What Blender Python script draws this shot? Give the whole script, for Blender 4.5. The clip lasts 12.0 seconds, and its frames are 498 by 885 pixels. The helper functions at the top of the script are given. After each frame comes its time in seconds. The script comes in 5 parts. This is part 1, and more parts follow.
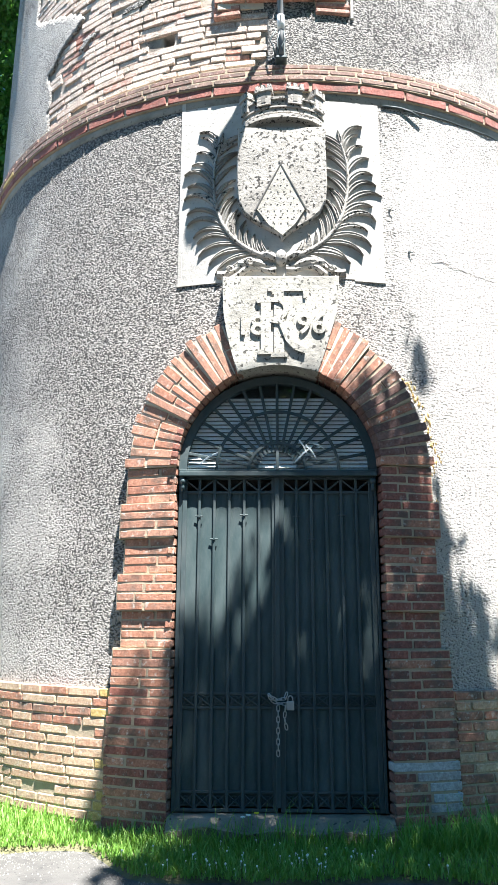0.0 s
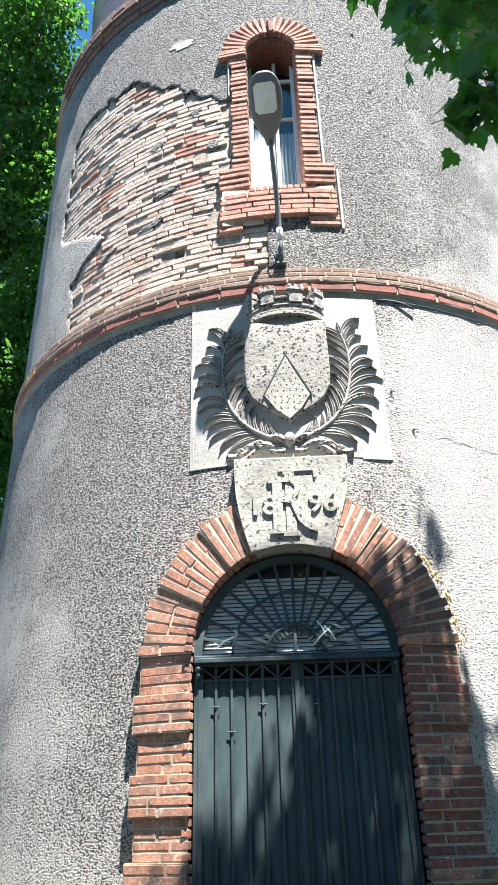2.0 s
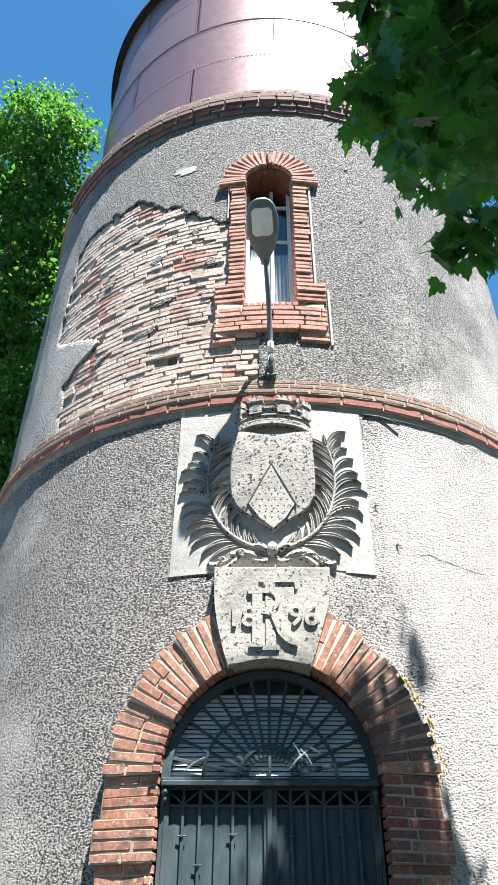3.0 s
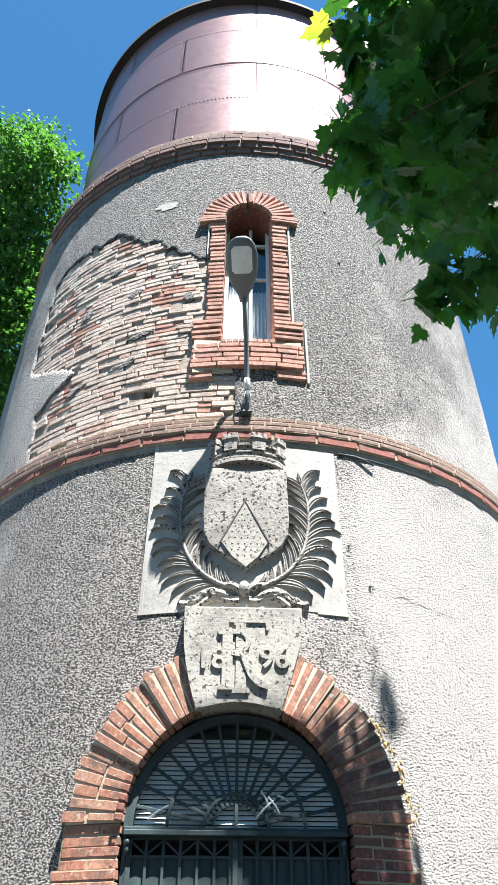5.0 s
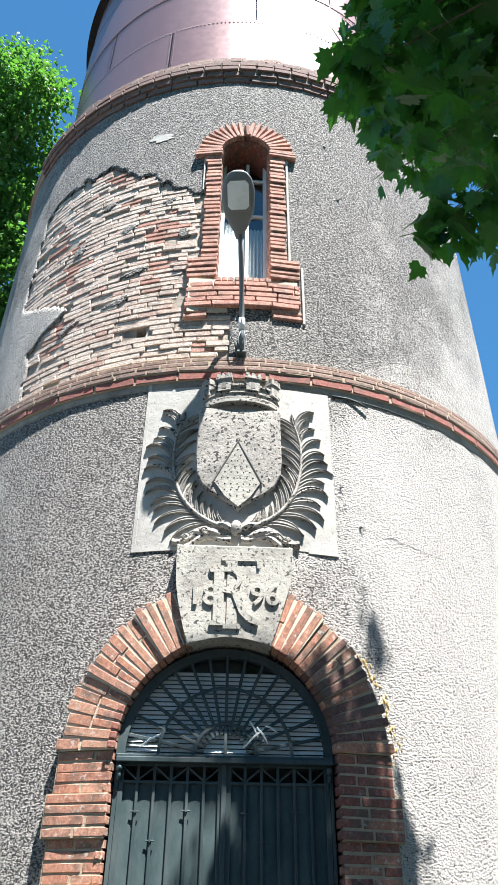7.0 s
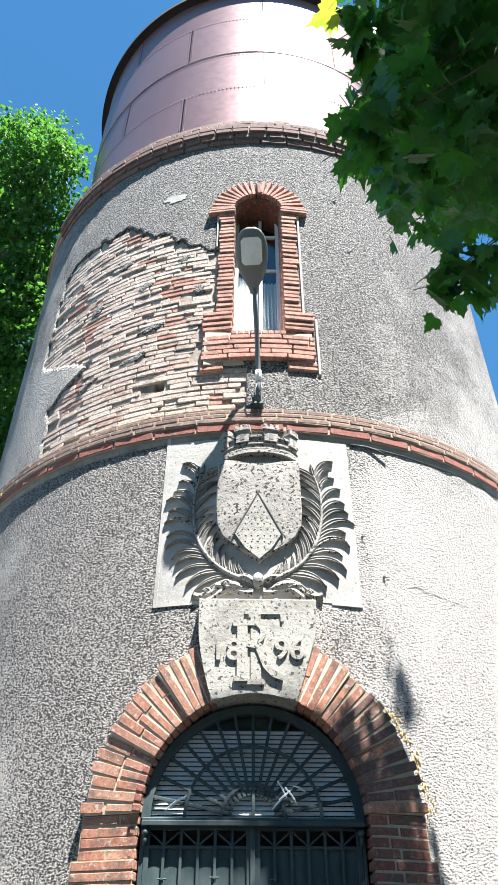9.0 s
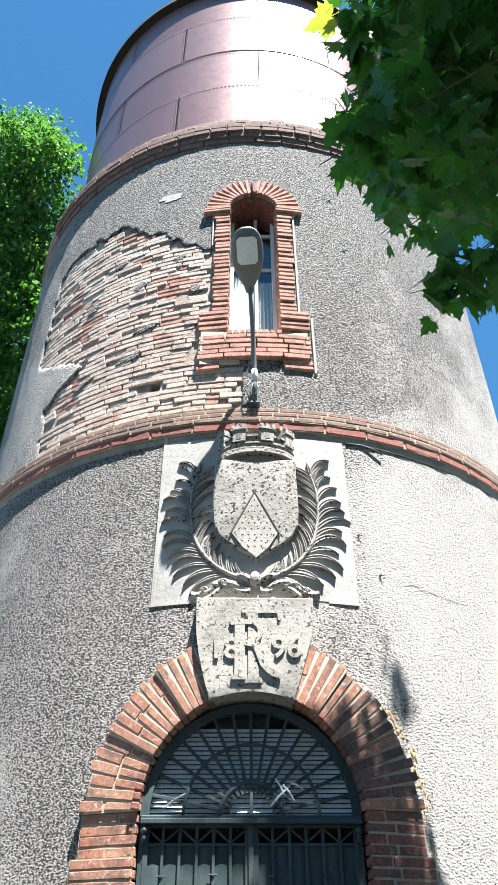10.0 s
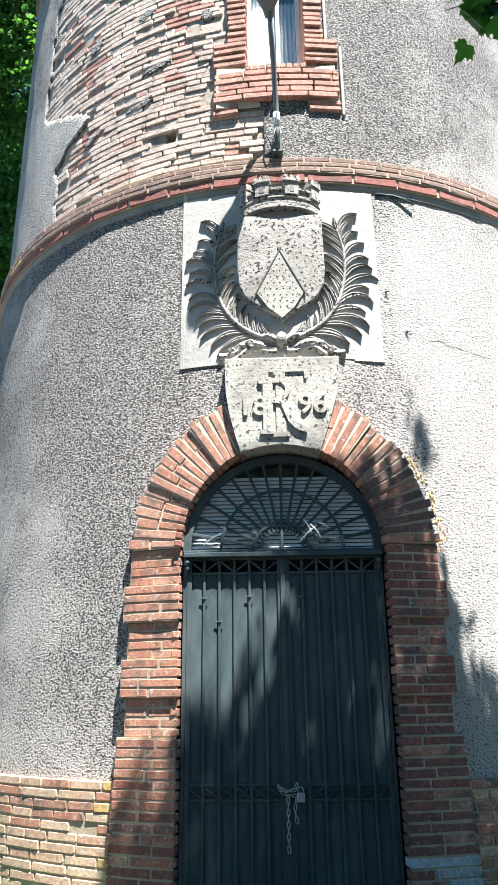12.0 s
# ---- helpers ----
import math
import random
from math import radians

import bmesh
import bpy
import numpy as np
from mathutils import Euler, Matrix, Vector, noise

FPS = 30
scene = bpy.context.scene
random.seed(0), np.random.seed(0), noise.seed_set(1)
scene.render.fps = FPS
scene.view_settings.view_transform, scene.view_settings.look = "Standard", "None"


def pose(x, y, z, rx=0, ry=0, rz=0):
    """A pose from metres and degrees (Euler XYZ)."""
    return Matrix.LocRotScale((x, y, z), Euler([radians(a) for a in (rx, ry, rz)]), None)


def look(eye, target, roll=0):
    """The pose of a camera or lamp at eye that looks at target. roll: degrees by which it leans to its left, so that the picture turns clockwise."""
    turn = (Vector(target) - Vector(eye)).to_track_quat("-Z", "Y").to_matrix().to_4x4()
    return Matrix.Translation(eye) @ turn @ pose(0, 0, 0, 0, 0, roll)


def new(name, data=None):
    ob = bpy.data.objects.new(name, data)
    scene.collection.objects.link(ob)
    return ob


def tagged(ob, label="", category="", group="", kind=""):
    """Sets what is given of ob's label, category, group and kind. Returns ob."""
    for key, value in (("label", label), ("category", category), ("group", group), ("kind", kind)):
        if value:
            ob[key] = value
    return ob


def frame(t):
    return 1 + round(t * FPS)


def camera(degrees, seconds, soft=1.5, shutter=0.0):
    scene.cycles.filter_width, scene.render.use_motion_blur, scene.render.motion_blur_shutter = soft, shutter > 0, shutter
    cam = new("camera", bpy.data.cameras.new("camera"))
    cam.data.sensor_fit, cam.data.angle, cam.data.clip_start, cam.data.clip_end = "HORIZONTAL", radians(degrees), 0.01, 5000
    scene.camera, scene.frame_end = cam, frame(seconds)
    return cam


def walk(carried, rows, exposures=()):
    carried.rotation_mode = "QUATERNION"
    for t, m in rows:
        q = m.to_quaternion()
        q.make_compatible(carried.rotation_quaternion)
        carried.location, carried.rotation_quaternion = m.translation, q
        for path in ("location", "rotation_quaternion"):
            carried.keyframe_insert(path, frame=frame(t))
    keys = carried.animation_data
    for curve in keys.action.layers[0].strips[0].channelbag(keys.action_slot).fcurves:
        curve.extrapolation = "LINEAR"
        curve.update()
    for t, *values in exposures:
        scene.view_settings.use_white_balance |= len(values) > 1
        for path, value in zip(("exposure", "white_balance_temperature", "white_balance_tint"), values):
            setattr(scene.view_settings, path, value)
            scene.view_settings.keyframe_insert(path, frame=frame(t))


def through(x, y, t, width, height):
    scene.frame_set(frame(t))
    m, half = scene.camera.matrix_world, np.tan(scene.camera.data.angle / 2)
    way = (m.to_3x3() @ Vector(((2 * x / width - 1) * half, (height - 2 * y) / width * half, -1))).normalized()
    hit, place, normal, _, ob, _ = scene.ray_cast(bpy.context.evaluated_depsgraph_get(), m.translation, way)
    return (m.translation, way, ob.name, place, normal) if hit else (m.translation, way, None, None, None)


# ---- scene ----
cam = camera(38.0, 12.0, 0.85)
PATH = [
    (0, (-0.099, -5.464, 1.296), (-0.142, -3.522, 1.77), 0.2),
    (0.5, (-0.101, -5.466, 1.299), (-0.175, -3.534, 1.809), 0.1),
    (1, (-0.101, -5.473, 1.302), (-0.156, -3.565, 1.899), -0.1),
    (1.5, (-0.098, -5.478, 1.306), (-0.155, -3.603, 2.0), -0.1),
    (2, (-0.095, -5.481, 1.311), (-0.164, -3.712, 2.241), -1.5),
    (2.5, (-0.093, -5.479, 1.317), (-0.124, -3.799, 2.402), -0.6),
    (3, (-0.095, -5.473, 1.324), (-0.115, -3.858, 2.504), 0.4),
    (3.2, (-0.097, -5.47, 1.327), (-0.095, -3.89, 2.553), 0.5),
    (4.8, (-0.119, -5.46, 1.376), (-0.061, -3.919, 2.648), -0.0),
    (5, (-0.121, -5.457, 1.377), (-0.064, -3.899, 2.63), 0.2),
    (5.5, (-0.12, -5.446, 1.373), (-0.04, -3.847, 2.573), 1.3),
    (6, (-0.116, -5.435, 1.368), (-0.018, -3.799, 2.515), 1.0),
    (6.5, (-0.114, -5.431, 1.369), (-0.023, -3.788, 2.505), 0.8),
    (8.3, (-0.115, -5.441, 1.379), (-0.087, -3.767, 2.473), 0.9),
    (8.5, (-0.117, -5.443, 1.379), (-0.097, -3.783, 2.495), 0.9),
    (9, (-0.124, -5.453, 1.382), (-0.099, -3.88, 2.617), 0.2),
    (9.5, (-0.133, -5.465, 1.385), (-0.097, -3.938, 2.676), 0.2),
    (10, (-0.138, -5.482, 1.381), (-0.099, -3.905, 2.61), -0.3),
    (10.5, (-0.136, -5.5, 1.375), (-0.145, -3.764, 2.368), 0.1),
    (11, (-0.13, -5.515, 1.369), (-0.12, -3.697, 2.202), -0.4),
    (11.5, (-0.119, -5.519, 1.365), (-0.162, -3.643, 2.057), -0.4),
    (12, (-0.108, -5.5, 1.366), (-0.155, -3.612, 2.024), -0.7),
]
walk(cam, [(t, look(eye, target, roll)) for t, eye, target, roll in PATH], [(0.0, 2.56, 6350, 10), (1.5, 2.43, 6350, 10), (2.5, 2.23, 6350, 10), (5.0, 2.16, 6350, 10), (6.5, 2.13, 6350, 10), (9.5, 2.22, 6350, 10), (10.5, 2.19, 6350, 10), (12.0, 2.31, 6350, 10)])


# ---- world, sun, exposure ----
SUN_WAY = Vector((0.42, -0.70, 2.18)).normalized()
world = bpy.data.worlds.new("sky")
scene.world = world
world.use_nodes = True
wn = world.node_tree.nodes
sky = wn.new("ShaderNodeTexSky")
sky.sky_type = "NISHITA"
sky.sun_disc = False
sky.sun_elevation = math.asin(SUN_WAY.z)
sky.sun_rotation = math.atan2(SUN_WAY.x, SUN_WAY.y)
sky.altitude, sky.air_density, sky.dust_density, sky.ozone_density = 100, 1.0, 0.0, 0.8
wn["Background"].inputs["Strength"].default_value = 0.037
clear = wn.new("ShaderNodeMix")
clear.data_type, clear.blend_type = "RGBA", "MULTIPLY"
clear.inputs[0].default_value = 1.0
clear.inputs[7].default_value = (0.54, 1.12, 1.32, 1)
world.node_tree.links.new(sky.outputs["Color"], clear.inputs[6])
world.node_tree.links.new(clear.outputs[2], wn["Background"].inputs["Color"])
sun_data = bpy.data.lights.new("sun", "SUN")
sun_data.energy, sun_data.angle, sun_data.color = 5.0, radians(0.45), (1.0, 0.975, 0.935)
sun = new("sun", sun_data)
sun.matrix_world = look(SUN_WAY * 60, (0, 0, 0))

# ---- materials ----
TURN_AXIS = (0.12, 3.35)          # the tower's axis in plan


def mat_base(name, rough=0.8, metal=0.0):
    m = bpy.data.materials.new(name)
    m.use_nodes = True
    nt = m.node_tree
    b = nt.nodes["Principled BSDF"]
    b.inputs["Roughness"].default_value = rough
    b.inputs["Metallic"].default_value = metal
    return m, nt, b


def node(nt, kind, **values):
    n = nt.nodes.new(kind)
    for k, v in values.items():
        n.inputs[k].default_value = v
    return n


def noise_tex(nt, scale, detail=4.0, rough=0.6, coords=None, stretch=None):
    n = node(nt, "ShaderNodeTexNoise", Scale=scale, Detail=detail, Roughness=rough)
    src = coords or node(nt, "ShaderNodeTexCoord").outputs["Object"]
    if stretch:
        mp = nt.nodes.new("ShaderNodeMapping")
        mp.inputs["Scale"].default_value = stretch
        nt.links.new(src, mp.inputs["Vector"])
        src = mp.outputs["Vector"]
    nt.links.new(src, n.inputs["Vector"])
    return n.outputs["Fac"]


def ramp(nt, fac, stops):
    r = nt.nodes.new("ShaderNodeValToRGB")
    el = r.color_ramp.elements
    while len(el) < len(stops):
        el.new(0.5)
    for e, (p, c) in zip(el, stops):
        e.position = p
        e.color = (*c, 1) if len(c) == 3 else c
    nt.links.new(fac, r.inputs["Fac"])
    return r.outputs["Color"]


def mix(nt, fac, a, b, mode="MIX"):
    n = nt.nodes.new("ShaderNodeMix")
    n.data_type, n.blend_type = "RGBA", mode
    for sock, v in ((0, fac), (6, a), (7, b)):
        if hasattr(v, "is_output"):
            nt.links.new(v, n.inputs[sock])
        elif sock == 0:
            n.inputs[0].default_value = v
        else:
            n.inputs[sock].default_value = (*v, 1)
    return n.outputs[2]


def grey(v):
    return (v, v, v)


def bump(nt, b, height, strength, distance):
    n = node(nt, "ShaderNodeBump", Strength=strength, Distance=distance)
    nt.links.new(height, n.inputs["Height"])
    nt.links.new(n.outputs["Normal"], b.inputs["Normal"])


def roughcast(name, pale, mid, dark, grain=60.0, relief=0.05, centre=-1.15, fall=0.19, rise=0.0, start=0.3, soot=0.6, smooth_at=None):
    """Thrown roughcast: a pebbly skin with dark pits, blotched and streaked by weather."""
    m, nt, b = mat_base(name, 0.95)

    def calc(op, *vals):
        n = nt.nodes.new("ShaderNodeMath")
        n.operation = op
        for i, v in enumerate(vals):
            if hasattr(v, "is_output"):
                nt.links.new(v, n.inputs[i])
            else:
                n.inputs[i].default_value = v
        return n.outputs[0]

    split = nt.nodes.new("ShaderNodeSeparateXYZ")
    nt.links.new(node(nt, "ShaderNodeTexCoord").outputs["Object"], split.inputs[0])
    grit = noise_tex(nt, grain, 2.5, 0.6, stretch=(1, 1, 1.45))
    clods = noise_tex(nt, grain * 0.42, 2, 0.5)
    big = noise_tex(nt, 0.7, 5, 0.65)
    run = noise_tex(nt, 2.2, 5, 0.6, stretch=(1, 1, 0.16))
    # where dirt has gathered
    away = calc("ABSOLUTE", calc("SUBTRACT", split.outputs["X"], centre))
    field = calc("MULTIPLY_ADD", away, -fall, calc("MULTIPLY_ADD", split.outputs["Z"], rise, noise_tex(nt, 0.9, 6, 0.68)))
    dirty = ramp(nt, calc("SUBTRACT", field, start), [(0.0, grey(0)), (0.26, grey(1))])
    base = mix(nt, ramp(nt, big, [(0.36, grey(0)), (0.64, grey(1))]), mid, pale)
    base = mix(nt, ramp(nt, run, [(0.52, grey(0)), (0.74, grey(0.35))]), base, tuple(0.55 * c for c in mid))
    base = mix(nt, calc("MULTIPLY", dirty, soot), base, tuple(0.36 * c for c in mid))
    fine = noise_tex(nt, 6.0, 4, 0.7)
    base = mix(nt, ramp(nt, fine, [(0.4, grey(0)), (0.7, grey(0.22))]), base, tuple(0.6 * c for c in mid))
    # pits, thicker where it is dirty
    low = calc("MULTIPLY_ADD", dirty, -0.125, grit)
    pits = ramp(nt, low, [(0.35, grey(0.95)), (0.40, grey(0))])
    height = calc("SUBTRACT", calc("MULTIPLY_ADD", clods, 0.6, grit), 0.8)
    if smooth_at:
        # a stretch floated smooth beside the carved panel
        sx, sz, wx, wz = smooth_at
        ex = calc("DIVIDE", calc("SUBTRACT", split.outputs["X"], sx), wx)
        ez = calc("DIVIDE", calc("SUBTRACT", split.outputs["Z"], sz), wz)
        r2 = calc("ADD", calc("MULTIPLY", ex, ex), calc("MULTIPLY", ez, ez))
        even = ramp(nt, calc("MULTIPLY_ADD", noise_tex(nt, 2.5, 4, 0.6), 0.9, r2), [(0.8, grey(0.6)), (1.7, grey(0))])
        base = mix(nt, even, base, tuple(0.80 * c for c in mid))
        keep = calc("SUBTRACT", 1.0, even)
        height = calc("MULTIPLY", height, keep)
        pits = calc("MULTIPLY", pits, calc("MULTIPLY_ADD", keep, 0.7, 0.3))
    nt.links.new(mix(nt, pits, base, dark), b.inputs["Base Color"])
    bump(nt, b, height, 1.0, relief)
    return m


def brickmat(name, colours, lichen=0.25, sooty=0.3, relief=0.004):
    """Fired brick: each piece with its own tone, grain, chips and lichen."""
    m, nt, b = mat_base(name, 0.9)
    info = nt.nodes.new("ShaderNodeObjectInfo")
    step = 1.0 / (len(colours) - 1)
    tone = ramp(nt, info.outputs["Random"], [(i * step, c) for i, c in enumerate(colours)])
    place = nt.nodes.new("ShaderNodeNewGeometry").outputs["Position"]
    fine = noise_tex(nt, 60, 5, 0.7, place)
    wide = noise_tex(nt, 7, 4, 0.6, place)
    mott = noise_tex(nt, 26, 5, 0.75, place)
    tone = mix(nt, ramp(nt, mott, [(0.42, grey(0)), (0.62, grey(0.5))]), tone, tuple(min(0.75, 1.5 * c + 0.05) for c in colours[1]))
    tone = mix(nt, ramp(nt, fine, [(0.35, grey(0.6)), (0.6, grey(0.0))]), tone, tuple(0.45 * c for c in colours[0]))
    tone = mix(nt, ramp(nt, wide, [(0.47, grey(0)), (0.66, grey(sooty))]), tone, (0.09, 0.075, 0.06))
    spots = noise_tex(nt, 24, 4, 0.75, place)
    tone = mix(nt, ramp(nt, spots, [(0.575, grey(0)), (0.65, grey(lichen))]), tone, (0.55, 0.53, 0.47))
    nt.links.new(tone, b.inputs["Base Color"])
    bump(nt, b, fine, 0.9, relief)
    return m


def stonemat(name, pale, dark, pit=0.5, scale=40, relief=0.004, weather=0.4, holes=(1.0, 0.27, 0.33)):
    m, nt, b = mat_base(name, 0.92)
    fine = noise_tex(nt, scale, 5, 0.7)
    dots = noise_tex(nt, scale * 2.0 * holes[0], 1.5, 0.5)
    wide = noise_tex(nt, 3.0, 5, 0.65)
    col = mix(nt, ramp(nt, wide, [(0.45, grey(0)), (0.7, grey(weather))]), pale, dark)
    col = mix(nt, ramp(nt, fine, [(0.28, grey(pit)), (0.42, grey(0))]), col, dark)
    col = mix(nt, ramp(nt, dots, [(holes[1], grey(pit)), (holes[2], grey(0))]), col, tuple(0.4 * c for c in dark))
    nt.links.new(col, b.inputs["Base Color"])
    bump(nt, b, fine, 0.8, relief)
    return m


def paintmat(name, colour, rough=0.45, dust=(0.3, 0.3, 0.28), dusty=0.35, metal=0.0, scale=5):
    m, nt, b = mat_base(name, rough, metal)
    wide = noise_tex(nt, scale, 6, 0.7, stretch=(1, 1, 0.35))
    fine = noise_tex(nt, 120, 3, 0.6)
    col = mix(nt, ramp(nt, wide, [(0.42, grey(0)), (0.75, grey(dusty))]), colour, dust)
    col = mix(nt, ramp(nt, fine, [(0.6, grey(0)), (0.75, grey(dusty))]), col, dust)
    nt.links.new(col, b.inputs["Base Color"])
    nt.links.new(ramp(nt, wide, [(0.3, grey(rough)), (0.8, grey(min(1, rough + 0.3)))]), b.inputs["Roughness"])
    bump(nt, b, wide, 0.15, 0.01)
    return m


def leafmat(name, colours, glow=0.5, rough=0.45, through=(0.22, 0.42, 0.03)):
    """Leaf: lets part of the sunlight through."""
    m, nt, b = mat_base(name, rough)
    geo = nt.nodes.new("ShaderNodeNewGeometry")
    info = nt.nodes.new("ShaderNodeObjectInfo")
    add = nt.nodes.new("ShaderNodeMath")
    add.operation = "ADD"
    nt.links.new(geo.outputs["Random Per Island"], add.inputs[0])
    nt.links.new(info.outputs["Random"], add.inputs[1])
    fr = nt.nodes.new("ShaderNodeMath")
    fr.operation = "FRACT"
    nt.links.new(add.outputs[0], fr.inputs[0])
    step = 1.0 / (len(colours) - 1)
    col = ramp(nt, fr.outputs[0], [(i * step, c) for i, c in enumerate(colours)])
    vein = noise_tex(nt, 40, 3, 0.6, geo.outputs["Position"])
    col = mix(nt, ramp(nt, vein, [(0.4, grey(0.35)), (0.6, grey(0))]), col, tuple(0.55 * c for c in colours[0]))
    nt.links.new(col, b.inputs["Base Color"])
    tr = nt.nodes.new("ShaderNodeBsdfTranslucent")
    nt.links.new(mix(nt, 0.5, col, through), tr.inputs["Color"])
    ms = nt.nodes.new("ShaderNodeMixShader")
    ms.inputs[0].default_value = glow
    nt.links.new(b.outputs[0], ms.inputs[1])
    nt.links.new(tr.outputs[0], ms.inputs[2])
    nt.links.new(ms.outputs[0], nt.nodes["Material Output"].inputs["Surface"])
    return m


M_LOWER = roughcast("roughcast_pale", (0.515, 0.483, 0.442), (0.50, 0.47, 0.435), (0.06, 0.057, 0.055), 52, 0.06, -1.5, 0.13, 0.045, 0.33, 0.36, (1.15, 4.3, 0.45, 1.5))
M_UPPER = roughcast("roughcast_grey", (0.53, 0.50, 0.46), (0.44, 0.415, 0.385), (0.045, 0.043, 0.042), 50, 0.065, 0.0, 0.12, 0.05, 0.46, 0.48)
M_MORTAR = stonemat("mortar", (0.56, 0.47, 0.355), (0.28, 0.235, 0.18), 0.5, 45, 0.006)
M_MORTAR_DIRTY = stonemat("old_mortar", (0.36, 0.30, 0.24), (0.07, 0.06, 0.05), 0.8, 22, 0.012, 0.7)
M_MORTAR_TAN = stonemat("tan_mortar", (0.40, 0.32, 0.225), (0.16, 0.13, 0.095), 0.5, 40, 0.008, 0.5)
M_PLASTER = stonemat("lime_plaster", (0.45, 0.43, 0.395), (0.22, 0.205, 0.18), 0.6, 26, 0.006, 0.5)
# aged plaster with cornice shade mixed into its grey
M_FILLET = stonemat("old_shaded_plaster", (0.27, 0.275, 0.26), (0.09, 0.092, 0.086), 0.7, 20, 0.008, 0.7)
M_STONE = stonemat("carved_stone", (0.36, 0.335, 0.30), (0.055, 0.051, 0.047), 0.95, 30, 0.012, 0.5, (0.62, 0.385, 0.42))
# dark stone for weathering and for shade painted into the carving
M_STONE_DARK = stonemat("weathered_shade_stone", (0.27, 0.255, 0.23), (0.045, 0.043, 0.04), 0.9, 24, 0.008, 0.9)
M_KEY = stonemat("keystone_stone", (0.39, 0.37, 0.325), (0.13, 0.122, 0.108), 0.9, 22, 0.010, 0.7, (0.9, 0.335, 0.37))
M_BRICK = brickmat("orange_brick", [(0.36, 0.155, 0.095), (0.42, 0.20, 0.125), (0.29, 0.11, 0.07), (0.46, 0.26, 0.175), (0.34, 0.17, 0.12)], 0.6, 0.8)
# dim red: holds part of the right side's tree shade
M_BRICK_RED = brickmat("dim_red_brick", [(0.20, 0.068, 0.048), (0.25, 0.09, 0.062), (0.165, 0.056, 0.044), (0.28, 0.115, 0.078)], 0.25, 0.75)
M_BRICK_TAN = brickmat("tan_brick", [(0.48, 0.28, 0.18), (0.56, 0.38, 0.25), (0.43, 0.22, 0.14), (0.58, 0.43, 0.29), (0.47, 0.26, 0.17)], 0.6, 0.3)
M_BRICK_PALE = brickmat("eroded_brick", [(0.52, 0.38, 0.31), (0.62, 0.49, 0.41), (0.50, 0.33, 0.26), (0.66, 0.54, 0.45), (0.57, 0.43, 0.35), (0.40, 0.17, 0.12)], 0.5, 0.4, 0.016)
M_BRICK_PINK = brickmat("pink_brick", [(0.40, 0.185, 0.135), (0.47, 0.25, 0.185), (0.36, 0.155, 0.115), (0.50, 0.30, 0.225)], 0.5, 0.5)
M_WASH = brickmat("limewashed_brick", [(0.36, 0.37, 0.38), (0.44, 0.45, 0.46), (0.34, 0.30, 0.29)], 0.5, 0.3)
M_LICHEN = brickmat("lichen_brick", [(0.46, 0.31, 0.10), (0.50, 0.35, 0.13), (0.42, 0.28, 0.12)], 0.5, 0.2)
M_CORNICE = brickmat("cornice_brick", [(0.19, 0.105, 0.085), (0.24, 0.145, 0.115), (0.20, 0.11, 0.088), (0.27, 0.175, 0.135)], 0.45, 0.6)
M_MOULD = brickmat("moulded_brick", [(0.25, 0.075, 0.056), (0.29, 0.092, 0.068), (0.22, 0.068, 0.052)], 0.2, 0.5)
# soot, with shade also put into the brick colour
M_SOOTY_SHADE = brickmat("sooty_shade_brick", [(0.13, 0.062, 0.05), (0.17, 0.085, 0.066), (0.11, 0.055, 0.046), (0.20, 0.115, 0.09)], 0.12, 0.7)
M_DOOR = paintmat("door_paint", (0.026, 0.053, 0.056), 0.62, (0.18, 0.205, 0.20), 0.40)
M_IRON = paintmat("iron_paint", (0.03, 0.052, 0.056), 0.45, (0.22, 0.22, 0.21), 0.25)
M_STEEL = paintmat("galvanised", (0.42, 0.43, 0.43), 0.4, (0.25, 0.22, 0.2), 0.3, 0.7)
M_LAMP = paintmat("lamp_grey", (0.17, 0.175, 0.175), 0.5, (0.2, 0.19, 0.18), 0.3)
M_BRASS = paintmat("brass", (0.5, 0.38, 0.15), 0.35, (0.2, 0.17, 0.1), 0.3, 0.9)
M_SLAT = paintmat("slat_paint", (0.80, 0.84, 0.83), 0.5, (0.3, 0.3, 0.28), 0.4)
M_WHITE = paintmat("white_paint", (0.78, 0.78, 0.76), 0.5, (0.5, 0.48, 0.45), 0.3)
# dark fill that stands for shade in rooms, grooves and pits
M_DARK = paintmat("shade_fill", (0.10, 0.095, 0.09), 0.9, (0.16, 0.15, 0.14), 0.3)
M_CLOTH = paintmat("curtain", (0.75, 0.77, 0.78), 0.9, (0.6, 0.62, 0.64), 0.3)
M_BARK = stonemat("bark", (0.20, 0.15, 0.105), (0.05, 0.04, 0.03), 0.7, 18, 0.03, 0.6)
M_MAPLE = leafmat("maple_leaf", [(0.038, 0.12, 0.018), (0.055, 0.165, 0.024), (0.045, 0.14, 0.023), (0.068, 0.20, 0.03)], 0.44, 0.5, (0.10, 0.38, 0.032))
# brighter yellow than the other leaves, sunlight painted into the colour
M_YOUNG_LIT = leafmat("young_lit_leaf", [(0.50, 0.55, 0.05), (0.55, 0.58, 0.06)], 0.6)
M_FAR = leafmat("far_foliage", [(0.04, 0.125, 0.02), (0.062, 0.18, 0.026), (0.095, 0.235, 0.036), (0.048, 0.145, 0.022)], 0.45, 0.5, (0.14, 0.38, 0.035))
M_GRASS = leafmat("grass_blade", [(0.13, 0.30, 0.045), (0.18, 0.37, 0.055), (0.25, 0.40, 0.085), (0.16, 0.33, 0.05)], 0.35, 0.55)
